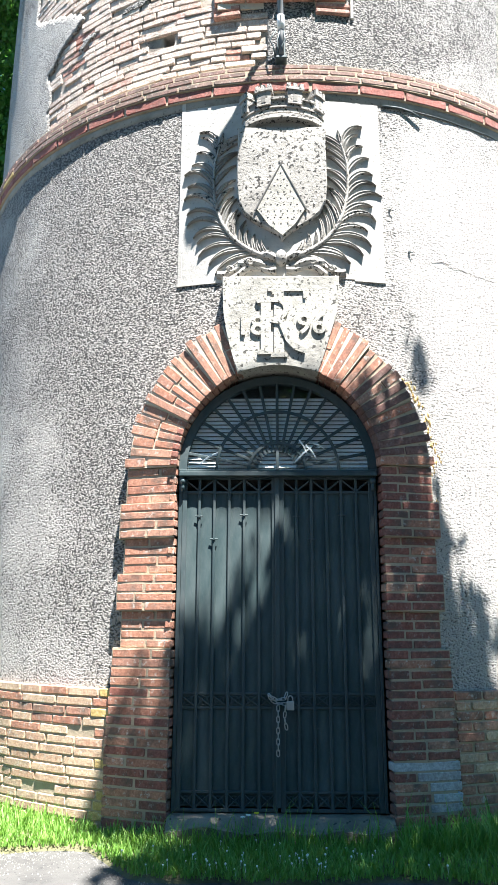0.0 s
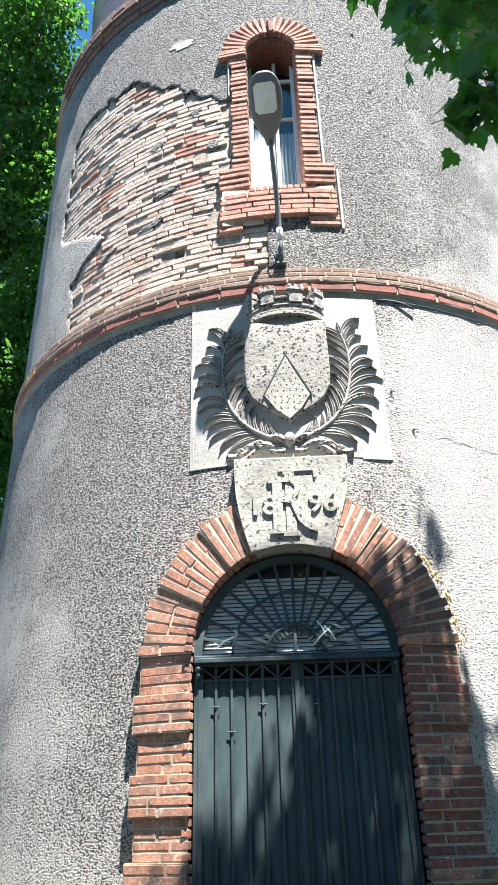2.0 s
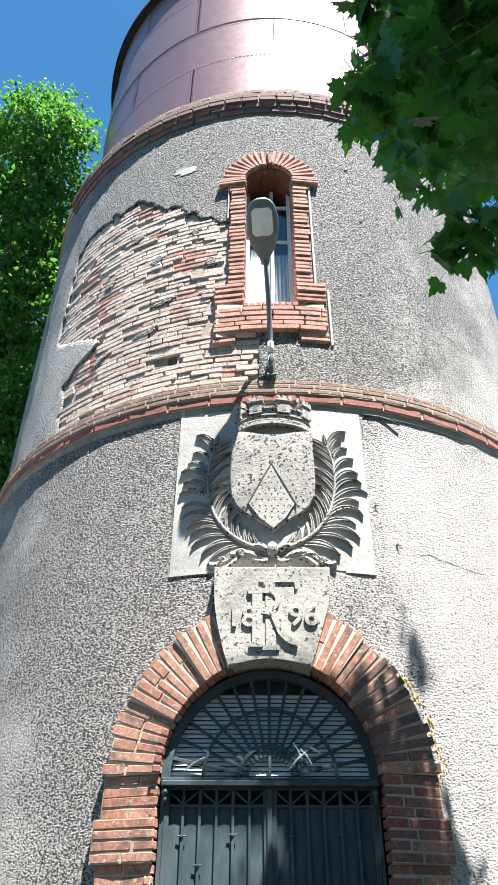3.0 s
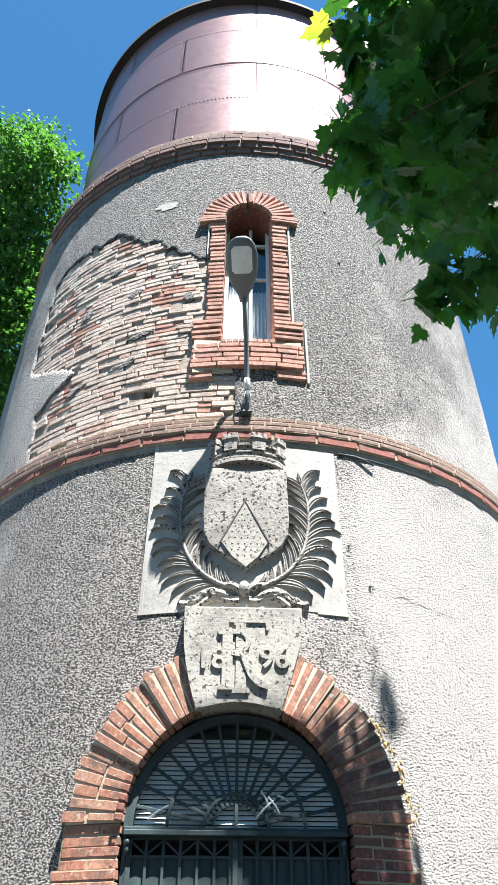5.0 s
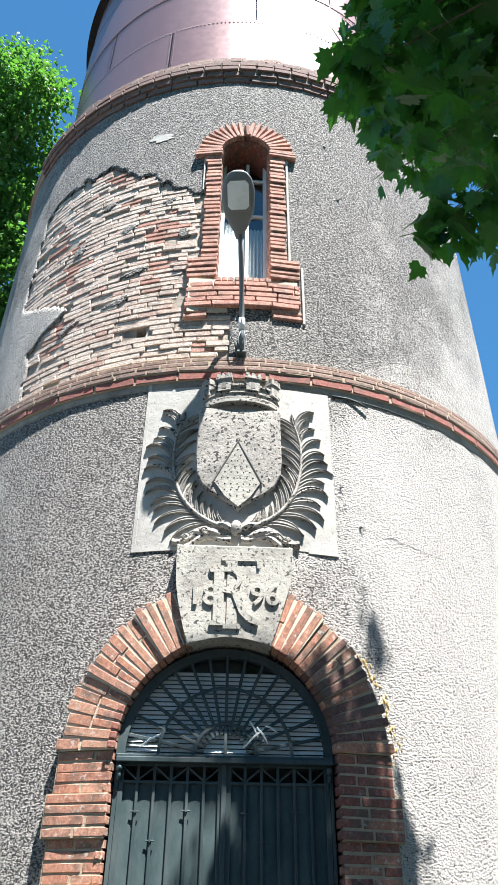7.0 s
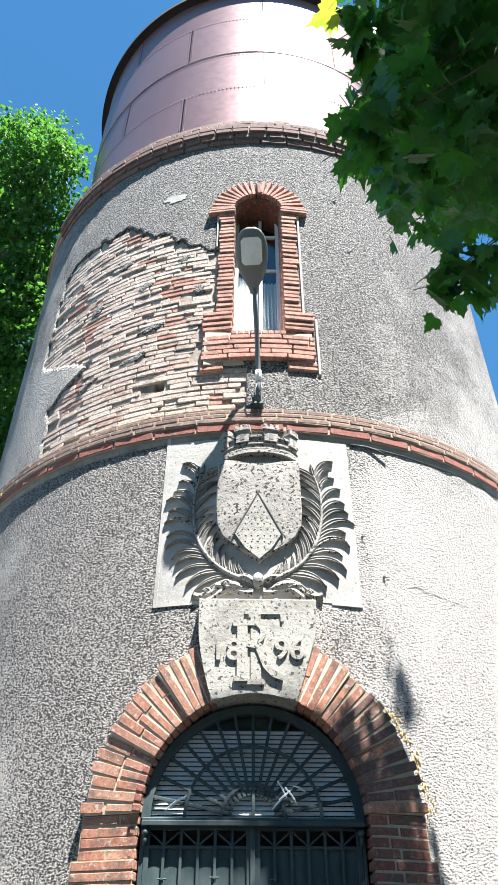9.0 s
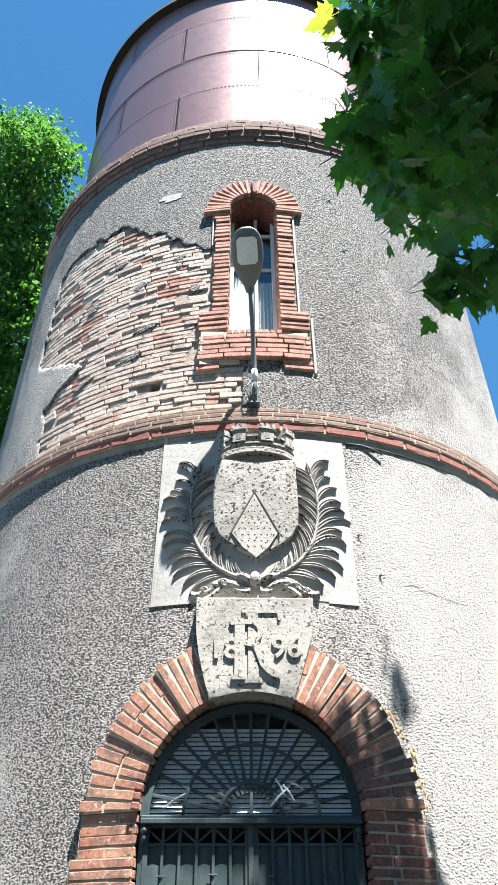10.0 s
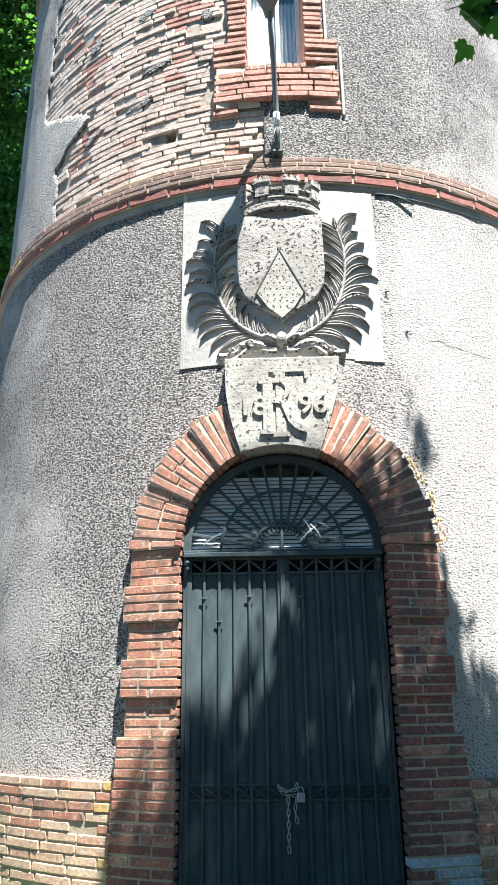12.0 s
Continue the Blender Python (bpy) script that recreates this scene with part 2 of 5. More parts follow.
M_SOIL = stonemat("soil", (0.13, 0.12, 0.06), (0.05, 0.055, 0.025), 0.5, 25, 0.02, 0.6)
M_ASPHALT = stonemat("worn_asphalt", (0.095, 0.09, 0.083), (0.03, 0.029, 0.028), 0.9, 40, 0.02, 0.6)
M_GRAVEL = stonemat("gravel", (0.22, 0.21, 0.19), (0.08, 0.077, 0.07), 0.5, 60, 0.004, 0.8)
M_CONCRETE = stonemat("threshold_concrete", (0.21, 0.185, 0.14), (0.07, 0.064, 0.05), 0.8, 16, 0.02, 0.8)
M_PETAL = paintmat("white_clover", (0.8, 0.8, 0.75), 0.8, (0.6, 0.6, 0.5), 0.2)
M_YELLOW = paintmat("dandelion_yellow", (0.85, 0.66, 0.03), 0.7, (0.7, 0.5, 0.02), 0.2)

# riveted tank sheet: coppery brown steel, streaked
M_TANK, nt, b = mat_base("tank_sheet", 0.42, 0.62)
streak = noise_tex(nt, 1.6, 5, 0.6, stretch=(1, 1, 0.2))
oi = nt.nodes.new("ShaderNodeObjectInfo")
tone = ramp(nt, oi.outputs["Random"], [(0, (0.27, 0.155, 0.145)), (0.5, (0.295, 0.175, 0.165)), (1, (0.25, 0.14, 0.13))])
tone = mix(nt, ramp(nt, streak, [(0.45, grey(0)), (0.75, grey(0.4))]), tone, (0.22, 0.115, 0.10))
nt.links.new(tone, b.inputs["Base Color"])
nt.links.new(ramp(nt, noise_tex(nt, 9, 5, 0.7), [(0.3, grey(0.35)), (0.7, grey(0.42))]), b.inputs["Roughness"])
M_RIVET, nt, b = mat_base("rivet_steel", 0.5, 0.6)
nt.links.new(ramp(nt, noise_tex(nt, 3, 3), [(0.3, (0.10, 0.07, 0.07)), (0.7, (0.17, 0.11, 0.11))]), b.inputs["Base Color"])
M_RIM = paintmat("rim_paint", (0.008, 0.006, 0.007), 0.7, (0.03, 0.022, 0.02), 0.25)

# clear panes
M_GLASS, nt, b = mat_base("window_glass", 0.04)
b.inputs["Base Color"].default_value = (0.9, 0.95, 0.95, 1)
b.inputs["Transmission Weight"].default_value = 1.0
b.inputs["IOR"].default_value = 1.45

# ---- builders ----


def mesh_of(bm, name, material, smooth=False):
    me = bpy.data.meshes.new(name)
    bm.normal_update()
    bm.to_mesh(me)
    bm.free()
    me.materials.append(material)
    if smooth:
        for p in me.polygons:
            p.use_smooth = True
    return me


def part(name, bm, material, parent=None, label="", smooth=False):
    ob = new(name, mesh_of(bm, name, material, smooth))
    ob.parent = parent
    if label:
        tagged(ob, label)
    return ob


def thing(name, label, category, at=(0, 0, 0), group="", kind=""):
    ob = new(name)
    ob.empty_display_size = 0.2
    ob.location = at
    return tagged(ob, label, category, group, kind)


def box(bm, x0, x1, y0, y1, z0, z1, bevel=0.0, m=None):
    r = bmesh.ops.create_cube(bm, size=1.0)
    vs = r["verts"]
    for v in vs:
        v.co = Vector(((x0 + x1) / 2 + v.co.x * (x1 - x0), (y0 + y1) / 2 + v.co.y * (y1 - y0), (z0 + z1) / 2 + v.co.z * (z1 - z0)))
    if bevel:
        es = list({e for v in vs for e in v.link_edges})
        out = bmesh.ops.bevel(bm, geom=es, offset=bevel, segments=1, affect="EDGES", profile=0.5)
        vs = list({v for f in out["faces"] for v in f.verts} | {v for v in vs if v.is_valid})
    if m:
        bmesh.ops.transform(bm, matrix=m, verts=[v for v in vs if v.is_valid])
    return bm


def tube(bm, pts, radii, sides=8, closed=False):
    """A round bar through points."""
    pts = [Vector(p) for p in pts]
    if not hasattr(radii, "__len__"):
        radii = [radii] * len(pts)
    rings = []
    n = len(pts)
    for i, p in enumerate(pts):
        a = pts[i - 1] if i else (pts[-1] if closed else p)
        c = pts[(i + 1) % n] if (i < n - 1 or closed) else p
        d = (c - a).normalized()
        u = d.cross(Vector((0.13, 0.31, 0.94)))
        if u.length < 0.05:
            u = d.cross(Vector((1, 0, 0)))
        u.normalize()
        w = d.cross(u)
        rings.append([bm.verts.new(p + radii[i] * (math.cos(k * math.tau / sides) * u + math.sin(k * math.tau / sides) * w)) for k in range(sides)])
    for i in range(n if closed else n - 1):
        A, B = rings[i], rings[(i + 1) % n]
        for k in range(sides):
            bm.faces.new((A[k], A[(k + 1) % sides], B[(k + 1) % sides], B[k]))
    if not closed:
        bm.faces.new(rings[0][::-1])
        bm.faces.new(rings[-1])
    return bm


def prism(bm, outline, y_front, y_back):
    """An upright slab cut to an outline of (x, z) points, counter-clockwise from the front."""
    f = [bm.verts.new((x, y_front, z)) for x, z in outline]
    k = [bm.verts.new((x, y_back, z)) for x, z in outline]
    bm.faces.new(f)
    bm.faces.new(k[::-1])
    for i in range(len(f)):
        j = (i + 1) % len(f)
        bm.faces.new((f[j], f[i], k[i], k[j]))
    return bm


def on_tower(deg, radius, z):
    a = radians(deg)
    return Vector((TURN_AXIS[0] + radius * math.sin(a), TURN_AXIS[1] - radius * math.cos(a), z))


def deg_at(x, radius):
    return math.degrees(math.asin((x - TURN_AXIS[0]) / radius))


def face_y(x, radius):
    return TURN_AXIS[1] - math.sqrt(radius ** 2 - (x - TURN_AXIS[0]) ** 2)


def tower_pose(deg, radius, z):
    """A pose on the tower's skin: x along it, y inwards."""
    return Matrix.Translation(on_tower(deg, radius, z)) @ pose(0, 0, 0, 0, 0, deg)


def ring(bm, profile, deg0, deg1, step=1.5):
    """A moulding turned about the tower's axis from (radius, z) points."""
    n = max(1, round((deg1 - deg0) / step))
    full = deg1 - deg0 >= 359.9
    cols = []
    for i in range(n if full else n + 1):
        d = deg0 + (deg1 - deg0) * i / n
        cols.append([bm.verts.new(on_tower(d, r, z)) for r, z in profile])
    for i in range(n):
        A, B = cols[i], cols[(i + 1) % len(cols)]
        for k in range(len(profile) - 1):
            bm.faces.new((A[k], B[k], B[k + 1], A[k + 1]))
    return bm


BRICKS = {}


def brick_mesh(length, height, depth, material, variant, worn=0.006):
    """A brick with chipped edges; x along, front face at y = 0, body behind it."""
    key = (round(length, 2), round(height, 3), round(depth, 2), material.name, variant, worn)
    if key in BRICKS:
        return BRICKS[key]
    rnd = random.Random(hash((key[0], key[1], variant)) & 0xffff)
    bm = bmesh.new()
    L, H, c = length / 2, height / 2, min(worn, height * 0.25)
    outer = [(-L, -H), (L, -H), (L, H), (-L, H)]
    front, mid, back = [], [], []
    cut = []
    for sx, sz in ((-1, -1), (1, -1), (1, 1), (-1, 1)):
        k = c * rnd.uniform(0.5, 2.0)
        if sx * sz > 0:
            cut += [(sx * L, sz * (H - k)), (sx * (L - k), sz * H)]
        else:
            cut += [(sx * (L - k), sz * H), (sx * L, sz * (H - k))]
    for x, z in cut:
        front.append(bm.verts.new((x * (1 - c / L) + rnd.uniform(-c, c) * 0.3, 0.0, z * (1 - c / H) + rnd.uniform(-c, c) * 0.35)))
        mid.append(bm.verts.new((x, c * rnd.uniform(0.8, 1.6), z)))
        back.append(bm.verts.new((x, depth, z)))
    bm.faces.new(front)
    n = len(front)
    for i in range(n):
        j = (i + 1) % n
        bm.faces.new((mid[i], mid[j], front[j], front[i]))
        bm.faces.new((back[i], back[j], mid[j], mid[i]))
    bmesh.ops.recalc_face_normals(bm, faces=bm.faces)
    BRICKS[key] = mesh_of(bm, "brick", material)
    return BRICKS[key]


def lay(parent, m, length, height, depth, material, rnd, worn=0.003, jitter=0.0022, name="brick"):
    ob = new(name, brick_mesh(length, height, depth, material, rnd.randrange(5), worn))
    ob.parent = parent
    ob.matrix_basis = m @ pose(rnd.uniform(-1, 1) * jitter, rnd.uniform(-1, 0.6) * jitter, rnd.uniform(-1, 1) * jitter * 0.5, rnd.uniform(-1, 1) * 90 * jitter, rnd.uniform(-1, 1) * 70 * jitter, rnd.uniform(-1, 1) * 90 * jitter)
    return ob


R_WALL, R_UP, R_TANK = 3.58, 3.555, 3.27
SPRING, ARCH_R = 2.40, 0.745      # springing height and inner radius of the door arch
Z_C1, Z_C2 = 5.60, 10.68          # undersides of the two cornices

# ---- ground ----
bm = bmesh.new()
bmesh.ops.create_grid(bm, x_segments=60, y_segments=60, size=1.0)
for v in bm.verts:
    r = max(abs(v.co.x), abs(v.co.y))
    v.co *= 4.0 + 900.0 * r ** 5
    v.co.z = -0.16 + 0.015 * noise.noise((v.co.x * 1.3, v.co.y * 1.3, 0)) * (1 if r < 0.6 else 0)
ground = tagged(part("ground", bm, M_ASPHALT), "worn grey asphalt lane with gravel before the tower", "ground", kind="structure")


def verge_edge(x):
    """How far the grass reaches towards the lane."""
    return -0.98 + 0.16 * noise.noise((x * 1.1, 3.3, 0)) + (0.50 if x < -1.25 else 0.50 * max(0, 1 - abs(x + 1.25) / 0.4))


bm = bmesh.new()
NX, NY = 80, 16
rows = []
for i in range(NX + 1):
    x = -4.5 + 9.0 * i / NX
    y0, y1 = verge_edge(x), 1.6
    rows.append([bm.verts.new((x, y0 + (y1 - y0) * (j / NY) ** 1.3, -0.185 + 0.075 * min(1, 6 * j / NY) + 0.02 * noise.noise((x * 3, j * 0.4, 1)))) for j in range(NY + 1)])
for i in range(NX):
    for j in range(NY):
        bm.faces.new((rows[i][j], rows[i + 1][j], rows[i + 1][j + 1], rows[i][j + 1]))
verge = tagged(part("verge_soil", bm, M_SOIL, smooth=True), "brown soil verge under the grass at the tower's foot", "soil", kind="structure")

# ---- the tower ----
tower = thing("water_tower", "round roughcast and brick water tower with a riveted tank", "water tower", (TURN_AXIS[0], TURN_AXIS[1], 0))
TI = Matrix.Translation((-TURN_AXIS[0], -TURN_AXIS[1], 0))


def tpart(name, bm, material, label="", smooth=False):
    """A part of the tower, modelled in world places."""
    bm.transform(TI)
    return part(name, bm, material, tower, label, smooth)


def skin(z0, z1, radius, hole, step_deg=1.2, step_z=0.25, rough=0.006):
    """A curved wall with an opening: hole(x, z) tells whether a place is open; thick towards the axis."""
    bm = bmesh.new()
    nz = max(2, round((z1 - z0) / step_z))
    seen = {}

    def vert(d, z):
        key = (round(d, 3), round(z, 4))
        if key not in seen:
            wob = rough * noise.noise((d * 0.35, z * 1.7, radius))
            seen[key] = bm.verts.new(on_tower(d, radius + wob, z))
        return seen[key]

    n = round(360 / step_deg)
    for i in range(n):
        d0, d1 = -180 + i * step_deg, -180 + (i + 1) * step_deg
        x = TURN_AXIS[0] + radius * math.sin(radians((d0 + d1) / 2))
        front = abs((d0 + d1) / 2) < 60
        for j in range(nz):
            za, zb = z0 + (z1 - z0) * j / nz, z0 + (z1 - z0) * (j + 1) / nz
            if front and hole(x, (za + zb) / 2):
                continue
            if i == n - 1:
                d1 = -180
            bm.faces.new((vert(d0, za), vert(d1, za), vert(d1, zb), vert(d0, zb)))
    bmesh.ops.recalc_face_normals(bm, faces=bm.faces)
    return bm


def door_hole(x, z):
    return abs(x) < 0.98 and (z < SPRING or x * x + (z - SPRING) ** 2 < 0.98 ** 2)


WIN_X, WIN_Z0, WIN_SPRING, WIN_R = 0.055, 6.97, 9.10, 0.28


def niche_hole(x, z):
    dx = x - WIN_X
    return abs(dx) < 0.40 and (WIN_Z0 - 0.1 < z < WIN_SPRING or (z >= WIN_SPRING and dx * dx + (z - WIN_SPRING) ** 2 < 0.40 ** 2))


w = tpart("lower_wall", skin(-0.25, Z_C1 + 0.1, R_WALL, door_hole, 1.2, 0.12), M_LOWER, "pale grey roughcast lower wall", True)
s = w.modifiers.new("thickness", "SOLIDIFY")
s.thickness, s.offset = 0.32, -1
# dark discs added to close the inside, so the openings look unlit
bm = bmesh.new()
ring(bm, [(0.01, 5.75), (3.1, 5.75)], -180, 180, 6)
tpart("upper_closing_disc", bm, M_DARK)
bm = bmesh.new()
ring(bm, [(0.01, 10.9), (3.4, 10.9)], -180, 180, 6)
tpart("tank_closing_disc", bm, M_DARK)

# cornices: a turned mortar core, then courses of brick laid round it
def cornice(z, radius, courses, name, label, deg=54, back=True):
    deep = 0.004 if radius == R_WALL else 0.03
    prof = [(radius - 0.25, z + sum(c[1] for c in courses))]
    zz = z + sum(c[1] for c in courses)
    for length, height, out, material, mould in reversed(courses):
        prof += [(radius + out - deep, zz), (radius + out - deep, zz - height)]
        zz -= height
    prof.append((radius - 0.25, z))
    bm = bmesh.new()
    ring(bm, prof[::-1], -180, 180, 1.5)
    core = tpart(name, bm, M_MORTAR_TAN if radius == R_WALL else M_MORTAR_DIRTY, label)
    rnd = random.Random(name)
    zz = z
    for ci, (length, height, out, material, mould) in enumerate(courses):
        step = math.degrees((length + 0.015) / (radius + out))
        d = -deg - step * rnd.random()
        while d < deg:
            mt = M_LICHEN if material is M_CORNICE and radius == R_WALL and rnd.random() < 0.015 else material
            ragged = 0.0 if radius == R_WALL else 0.002 if ci < 4 else 0.012
            lay(core, TI @ tower_pose(d, radius + out - ragged * rnd.random() * 2, zz + height / 2), length, height - (0.005 if mould else 0.012), 0.16, mt, rnd, 0.009 if mould else 0.006, 0.004 + ragged * 0.6)
            d += step
        zz += height
    return core


cornice(Z_C1, R_WALL, [(0.40, 0.095, 0.034, M_MOULD, True), (0.30, 0.058, 0.048, M_CORNICE, False), (0.22, 0.055, 0.045, M_CORNICE, False), (0.22, 0.055, 0.036, M_CORNICE, False)],
        "lower_cornice", "brick string course between the storeys")
# lower courses dark with soot and the painted shade of the overhang
cornice(Z_C2, R_UP, [(0.34, 0.10, 0.025, M_SOOTY_SHADE, True), (0.22, 0.10, 0.055, M_SOOTY_SHADE, True), (0.22, 0.09, 0.085, M_SOOTY_SHADE, True), (0.22, 0.085, 0.085, M_SOOTY_SHADE, False), (0.22, 0.085, 0.075, M_SOOTY_SHADE, False), (0.22, 0.08, 0.05, M_CORNICE, False), (0.22, 0.08, 0.02, M_CORNICE, False)],
        "upper_cornice", "worn brick cornice under the tank")
# plaster fillet under the lower cornice, coloured dark for the cornice's shade
bm = bmesh.new()
ring(bm, [(R_WALL - 0.02, Z_C1 - 0.075), (R_WALL + 0.008, Z_C1 - 0.07), (R_WALL + 0.009, Z_C1 + 0.01)], -180, 180, 1.5)
tpart("plaster_fillet", bm, M_FILLET, "aged grey plaster band, the cornice's shade in its colour", True)

# brick plinth, slightly battered
PL_TOP, PL_R = 0.81, 3.625
for side, d0, d1 in ((-1, -62, -19.6), (1, 17.6, 62)):
    bm = bmesh.new()
    ring(bm, [(R_WALL - 0.3, -0.3), (PL_R - 0.005, -0.3), (PL_R - 0.006, PL_TOP - 0.012), (R_WALL - 0.05, PL_TOP + 0.0)], d0, d1, 1.4)
    core = tpart("plinth", bm, M_MORTAR_TAN, "tan brick plinth with wide mortar joints")
    rnd = random.Random(5 + side)
    for c in range(14):
        z = PL_TOP - 0.034 - c * 0.068
        d = d0 + 0.25 + (3.0 * rnd.random() if side < 0 else 0.0)
        first = True
        while True:
            L = rnd.choice((0.22, 0.27, 0.33, 0.36))
            if side > 0 and first and c % 2:
                L = 0.12
            first = False
            half = math.degrees(L / 2 / PL_R)
            dd = d + half
            if d > d1 - 1.2:
                break
            if dd + half > d1:
                L = radians(d1 - d) * PL_R
                half = (d1 - d) / 2
                dd = d + half
            if rnd.random() > 0.012:
                lay(core, TI @ tower_pose(dd, PL_R + 0.003 * rnd.random(), z), L, 0.057, 0.10, (M_LICHEN if (side < 0 and d1 - dd < 3.2 and rnd.random() < 0.7) else M_BRICK if (c < 5 or side > 0) and rnd.random() < 0.8 else M_BRICK_TAN), rnd, 0.006, 0.003)
            d = dd + half + math.degrees(0.014 / PL_R)

# door piers
COURSE = 0.0655


def pier_step(c):
    """How far a course stands out and how wide it is."""
    z = SPRING - (c + 0.5) * COURSE
    if z < 1.07:
        return 0.085, 1.205 + 0.035 * min(1, (1.07 - z) / 0.6)
    return (0.072, 1.195) if (c // 4) % 2 else (0.045, 1.155)


def mortar_bed(side, z0, z1, out, xo):
    bm = bmesh.new()
    inner, outer = 0.765, xo - 0.006
    xs = [inner + (outer - inner) * k / 5 for k in range(6)]
    plan = [(side * x, face_y(side * x, R_WALL + out - 0.0025)) for x in xs] + [(side * outer, 0.30), (side * inner, 0.30)]
    lo, hi = [bm.verts.new((x, y, z0)) for x, y in plan], [bm.verts.new((x, y, z1)) for x, y in plan]
    bm.faces.new(lo)
    bm.faces.new(hi[::-1])
    for k in range(len(plan)):
        q = (k + 1) % len(plan)
        bm.faces.new((lo[k], lo[q], hi[q], hi[k]))
    bmesh.ops.recalc_face_normals(bm, faces=bm.faces)
    return bm


def pier(side):
    rnd = random.Random(11 + side)
    n = round((SPRING + 0.16) / COURSE)
    steps = [pier_step(c) for c in range(n)]
    core = None
    c = 0
    while c < n:
        e = c
        while e < n and steps[e][0] == steps[c][0]:
            e += 1
        z1, z0 = SPRING - c * COURSE, SPRING - e * COURSE
        bm = mortar_bed(side, z0 if e < n else -0.3, z1, *steps[c])
        if core is None:
            core = tpart("pier", bm, M_MORTAR_TAN, "orange brick door pier with alternating quoins")
        else:
            bm.transform(TI)
            part("mortar_bed", bm, M_MORTAR_TAN, core)
        c = e
    for c in range(n):
        z = SPRING - (c + 0.5) * COURSE
        out, xo = steps[c]
        xi = 0.752
        span = xo - xi
        cuts = [0.5 * span] if c % 2 else [0.33 * span]
        if rnd.random() < 0.35:
            cuts = [span * rnd.uniform(0.3, 0.7)]
        if rnd.random() < 0.15:
            cuts = []
        edges = [0] + cuts + [span]
        for a, b2 in zip(edges, edges[1:]):
            L = b2 - a - 0.009
            x = side * (xi + (a + b2) / 2)
            d = deg_at(x, R_WALL + out)
            # right pier and reveal in dim red, tree shade put into the brick
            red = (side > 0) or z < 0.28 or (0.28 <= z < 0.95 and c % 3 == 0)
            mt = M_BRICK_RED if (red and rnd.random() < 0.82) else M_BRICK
            if side > 0 and 0.03 < z < 0.34 and x > 0.98 - 0.6 * max(0, 0.2 - z):
                mt = M_WASH
            lay(core, TI @ tower_pose(d, R_WALL + out, z + rnd.uniform(-0.003, 0.003)), L, COURSE - rnd.uniform(0.010, 0.017), 0.10, mt, rnd, 0.0035, 0.0022)
        x = side * 0.757
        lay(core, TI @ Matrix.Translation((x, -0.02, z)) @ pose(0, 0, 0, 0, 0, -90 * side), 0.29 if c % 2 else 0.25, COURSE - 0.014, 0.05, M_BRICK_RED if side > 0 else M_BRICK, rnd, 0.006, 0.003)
    return core


pier(-1)
pier(1)


# brick arch
def arch_bed(side, deg0, deg1, out, ro):
    bm = bmesh.new()
    n = 8
    cols = []
    for i in range(n + 1):
        a = radians(deg0 + (deg1 - deg0) * i / n)
        col = []
        for r, back in ((0.762, False), (ro - 0.03, False), (ro - 0.03, True), (0.762, True)):
            x = side * r * math.cos(a)
            col.append(bm.verts.new((x, 0.28 if back else face_y(x, R_WALL + out - 0.0025), SPRING + r * math.sin(a))))
        cols.append(col)
    for A, B in zip(cols, cols[1:]):
        for k in range(4):
            bm.faces.new((A[k], B[k], B[(k + 1) % 4], A[(k + 1) % 4]))
    bm.faces.new(cols[0])
    bm.faces.new(cols[-1])
    bmesh.ops.recalc_face_normals(bm, faces=bm.faces)
    return bm


def arch(side):
    rnd = random.Random(21 + side)
    # darker mortar low on the right, where its colour carries the tree's shade
    bed = M_MORTAR_TAN if side > 0 else M_MORTAR
    blocks = [(0.3, 27.0, 6, 0.066, 1.165), (27.0, 52.6, 6, 0.082, 1.17), (52.6, 69.0, 4, 0.100, 1.19)]
    core = None
    for a, b2, k, out, ro in blocks:
        bm = arch_bed(side, a, b2, out, ro)
        if core is None:
            core = tpart("door_arch", bm, bed, "orange brick arch stepping out towards the keystone")
        else:
            bm.transform(TI)
            part("mortar_bed", bm, M_MORTAR if a > 50 else bed, core)
        for i in range(k):
            am = a + (b2 - a) * (i + 0.5) / k
            t = radians(am)
            wide = radians((b2 - a) / k)
            far = ro + rnd.uniform(-0.03, 0.02)
            stops = [far] if rnd.random() < 0.6 else [0.748 + (far - 0.748) * rnd.uniform(0.35, 0.65), far]
            last = 0.748
            for r1 in stops:
                rm = (last + r1) / 2
                x, z = side * rm * math.cos(t), SPRING + rm * math.sin(t)
                d = deg_at(x, R_WALL + out)
                m = tower_pose(d, R_WALL + out, z) @ pose(0, 0, 0, 0, -am * side if side > 0 else am, 0)
                # some right-hand bricks dark: soot plus tree shade in the colour
                lay(core, TI @ m, r1 - last - 0.008, rm * wide - rnd.uniform(0.013, 0.022), 0.14, M_SOOTY_SHADE if side > 0 and am < 50 and rnd.random() < 0.35 else M_BRICK, rnd, 0.0035, 0.0022)
                last = r1
            x, z = side * 0.753 * math.cos(t), SPRING + 0.753 * math.sin(t)
            m = Matrix.Translation((x, -0.06, z)) @ pose(0, 0, 0, 0, (-am if side > 0 else am), 0) @ pose(0, 0, 0, 0, 0, -90 * side)
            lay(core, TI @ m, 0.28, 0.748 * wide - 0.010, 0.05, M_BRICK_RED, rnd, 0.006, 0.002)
    return core


arch(-1)
arch(1)

# tank: four rows of curved sheets
ROWS_Z = [11.02, 12.91, 14.12, 15.43, 16.64]
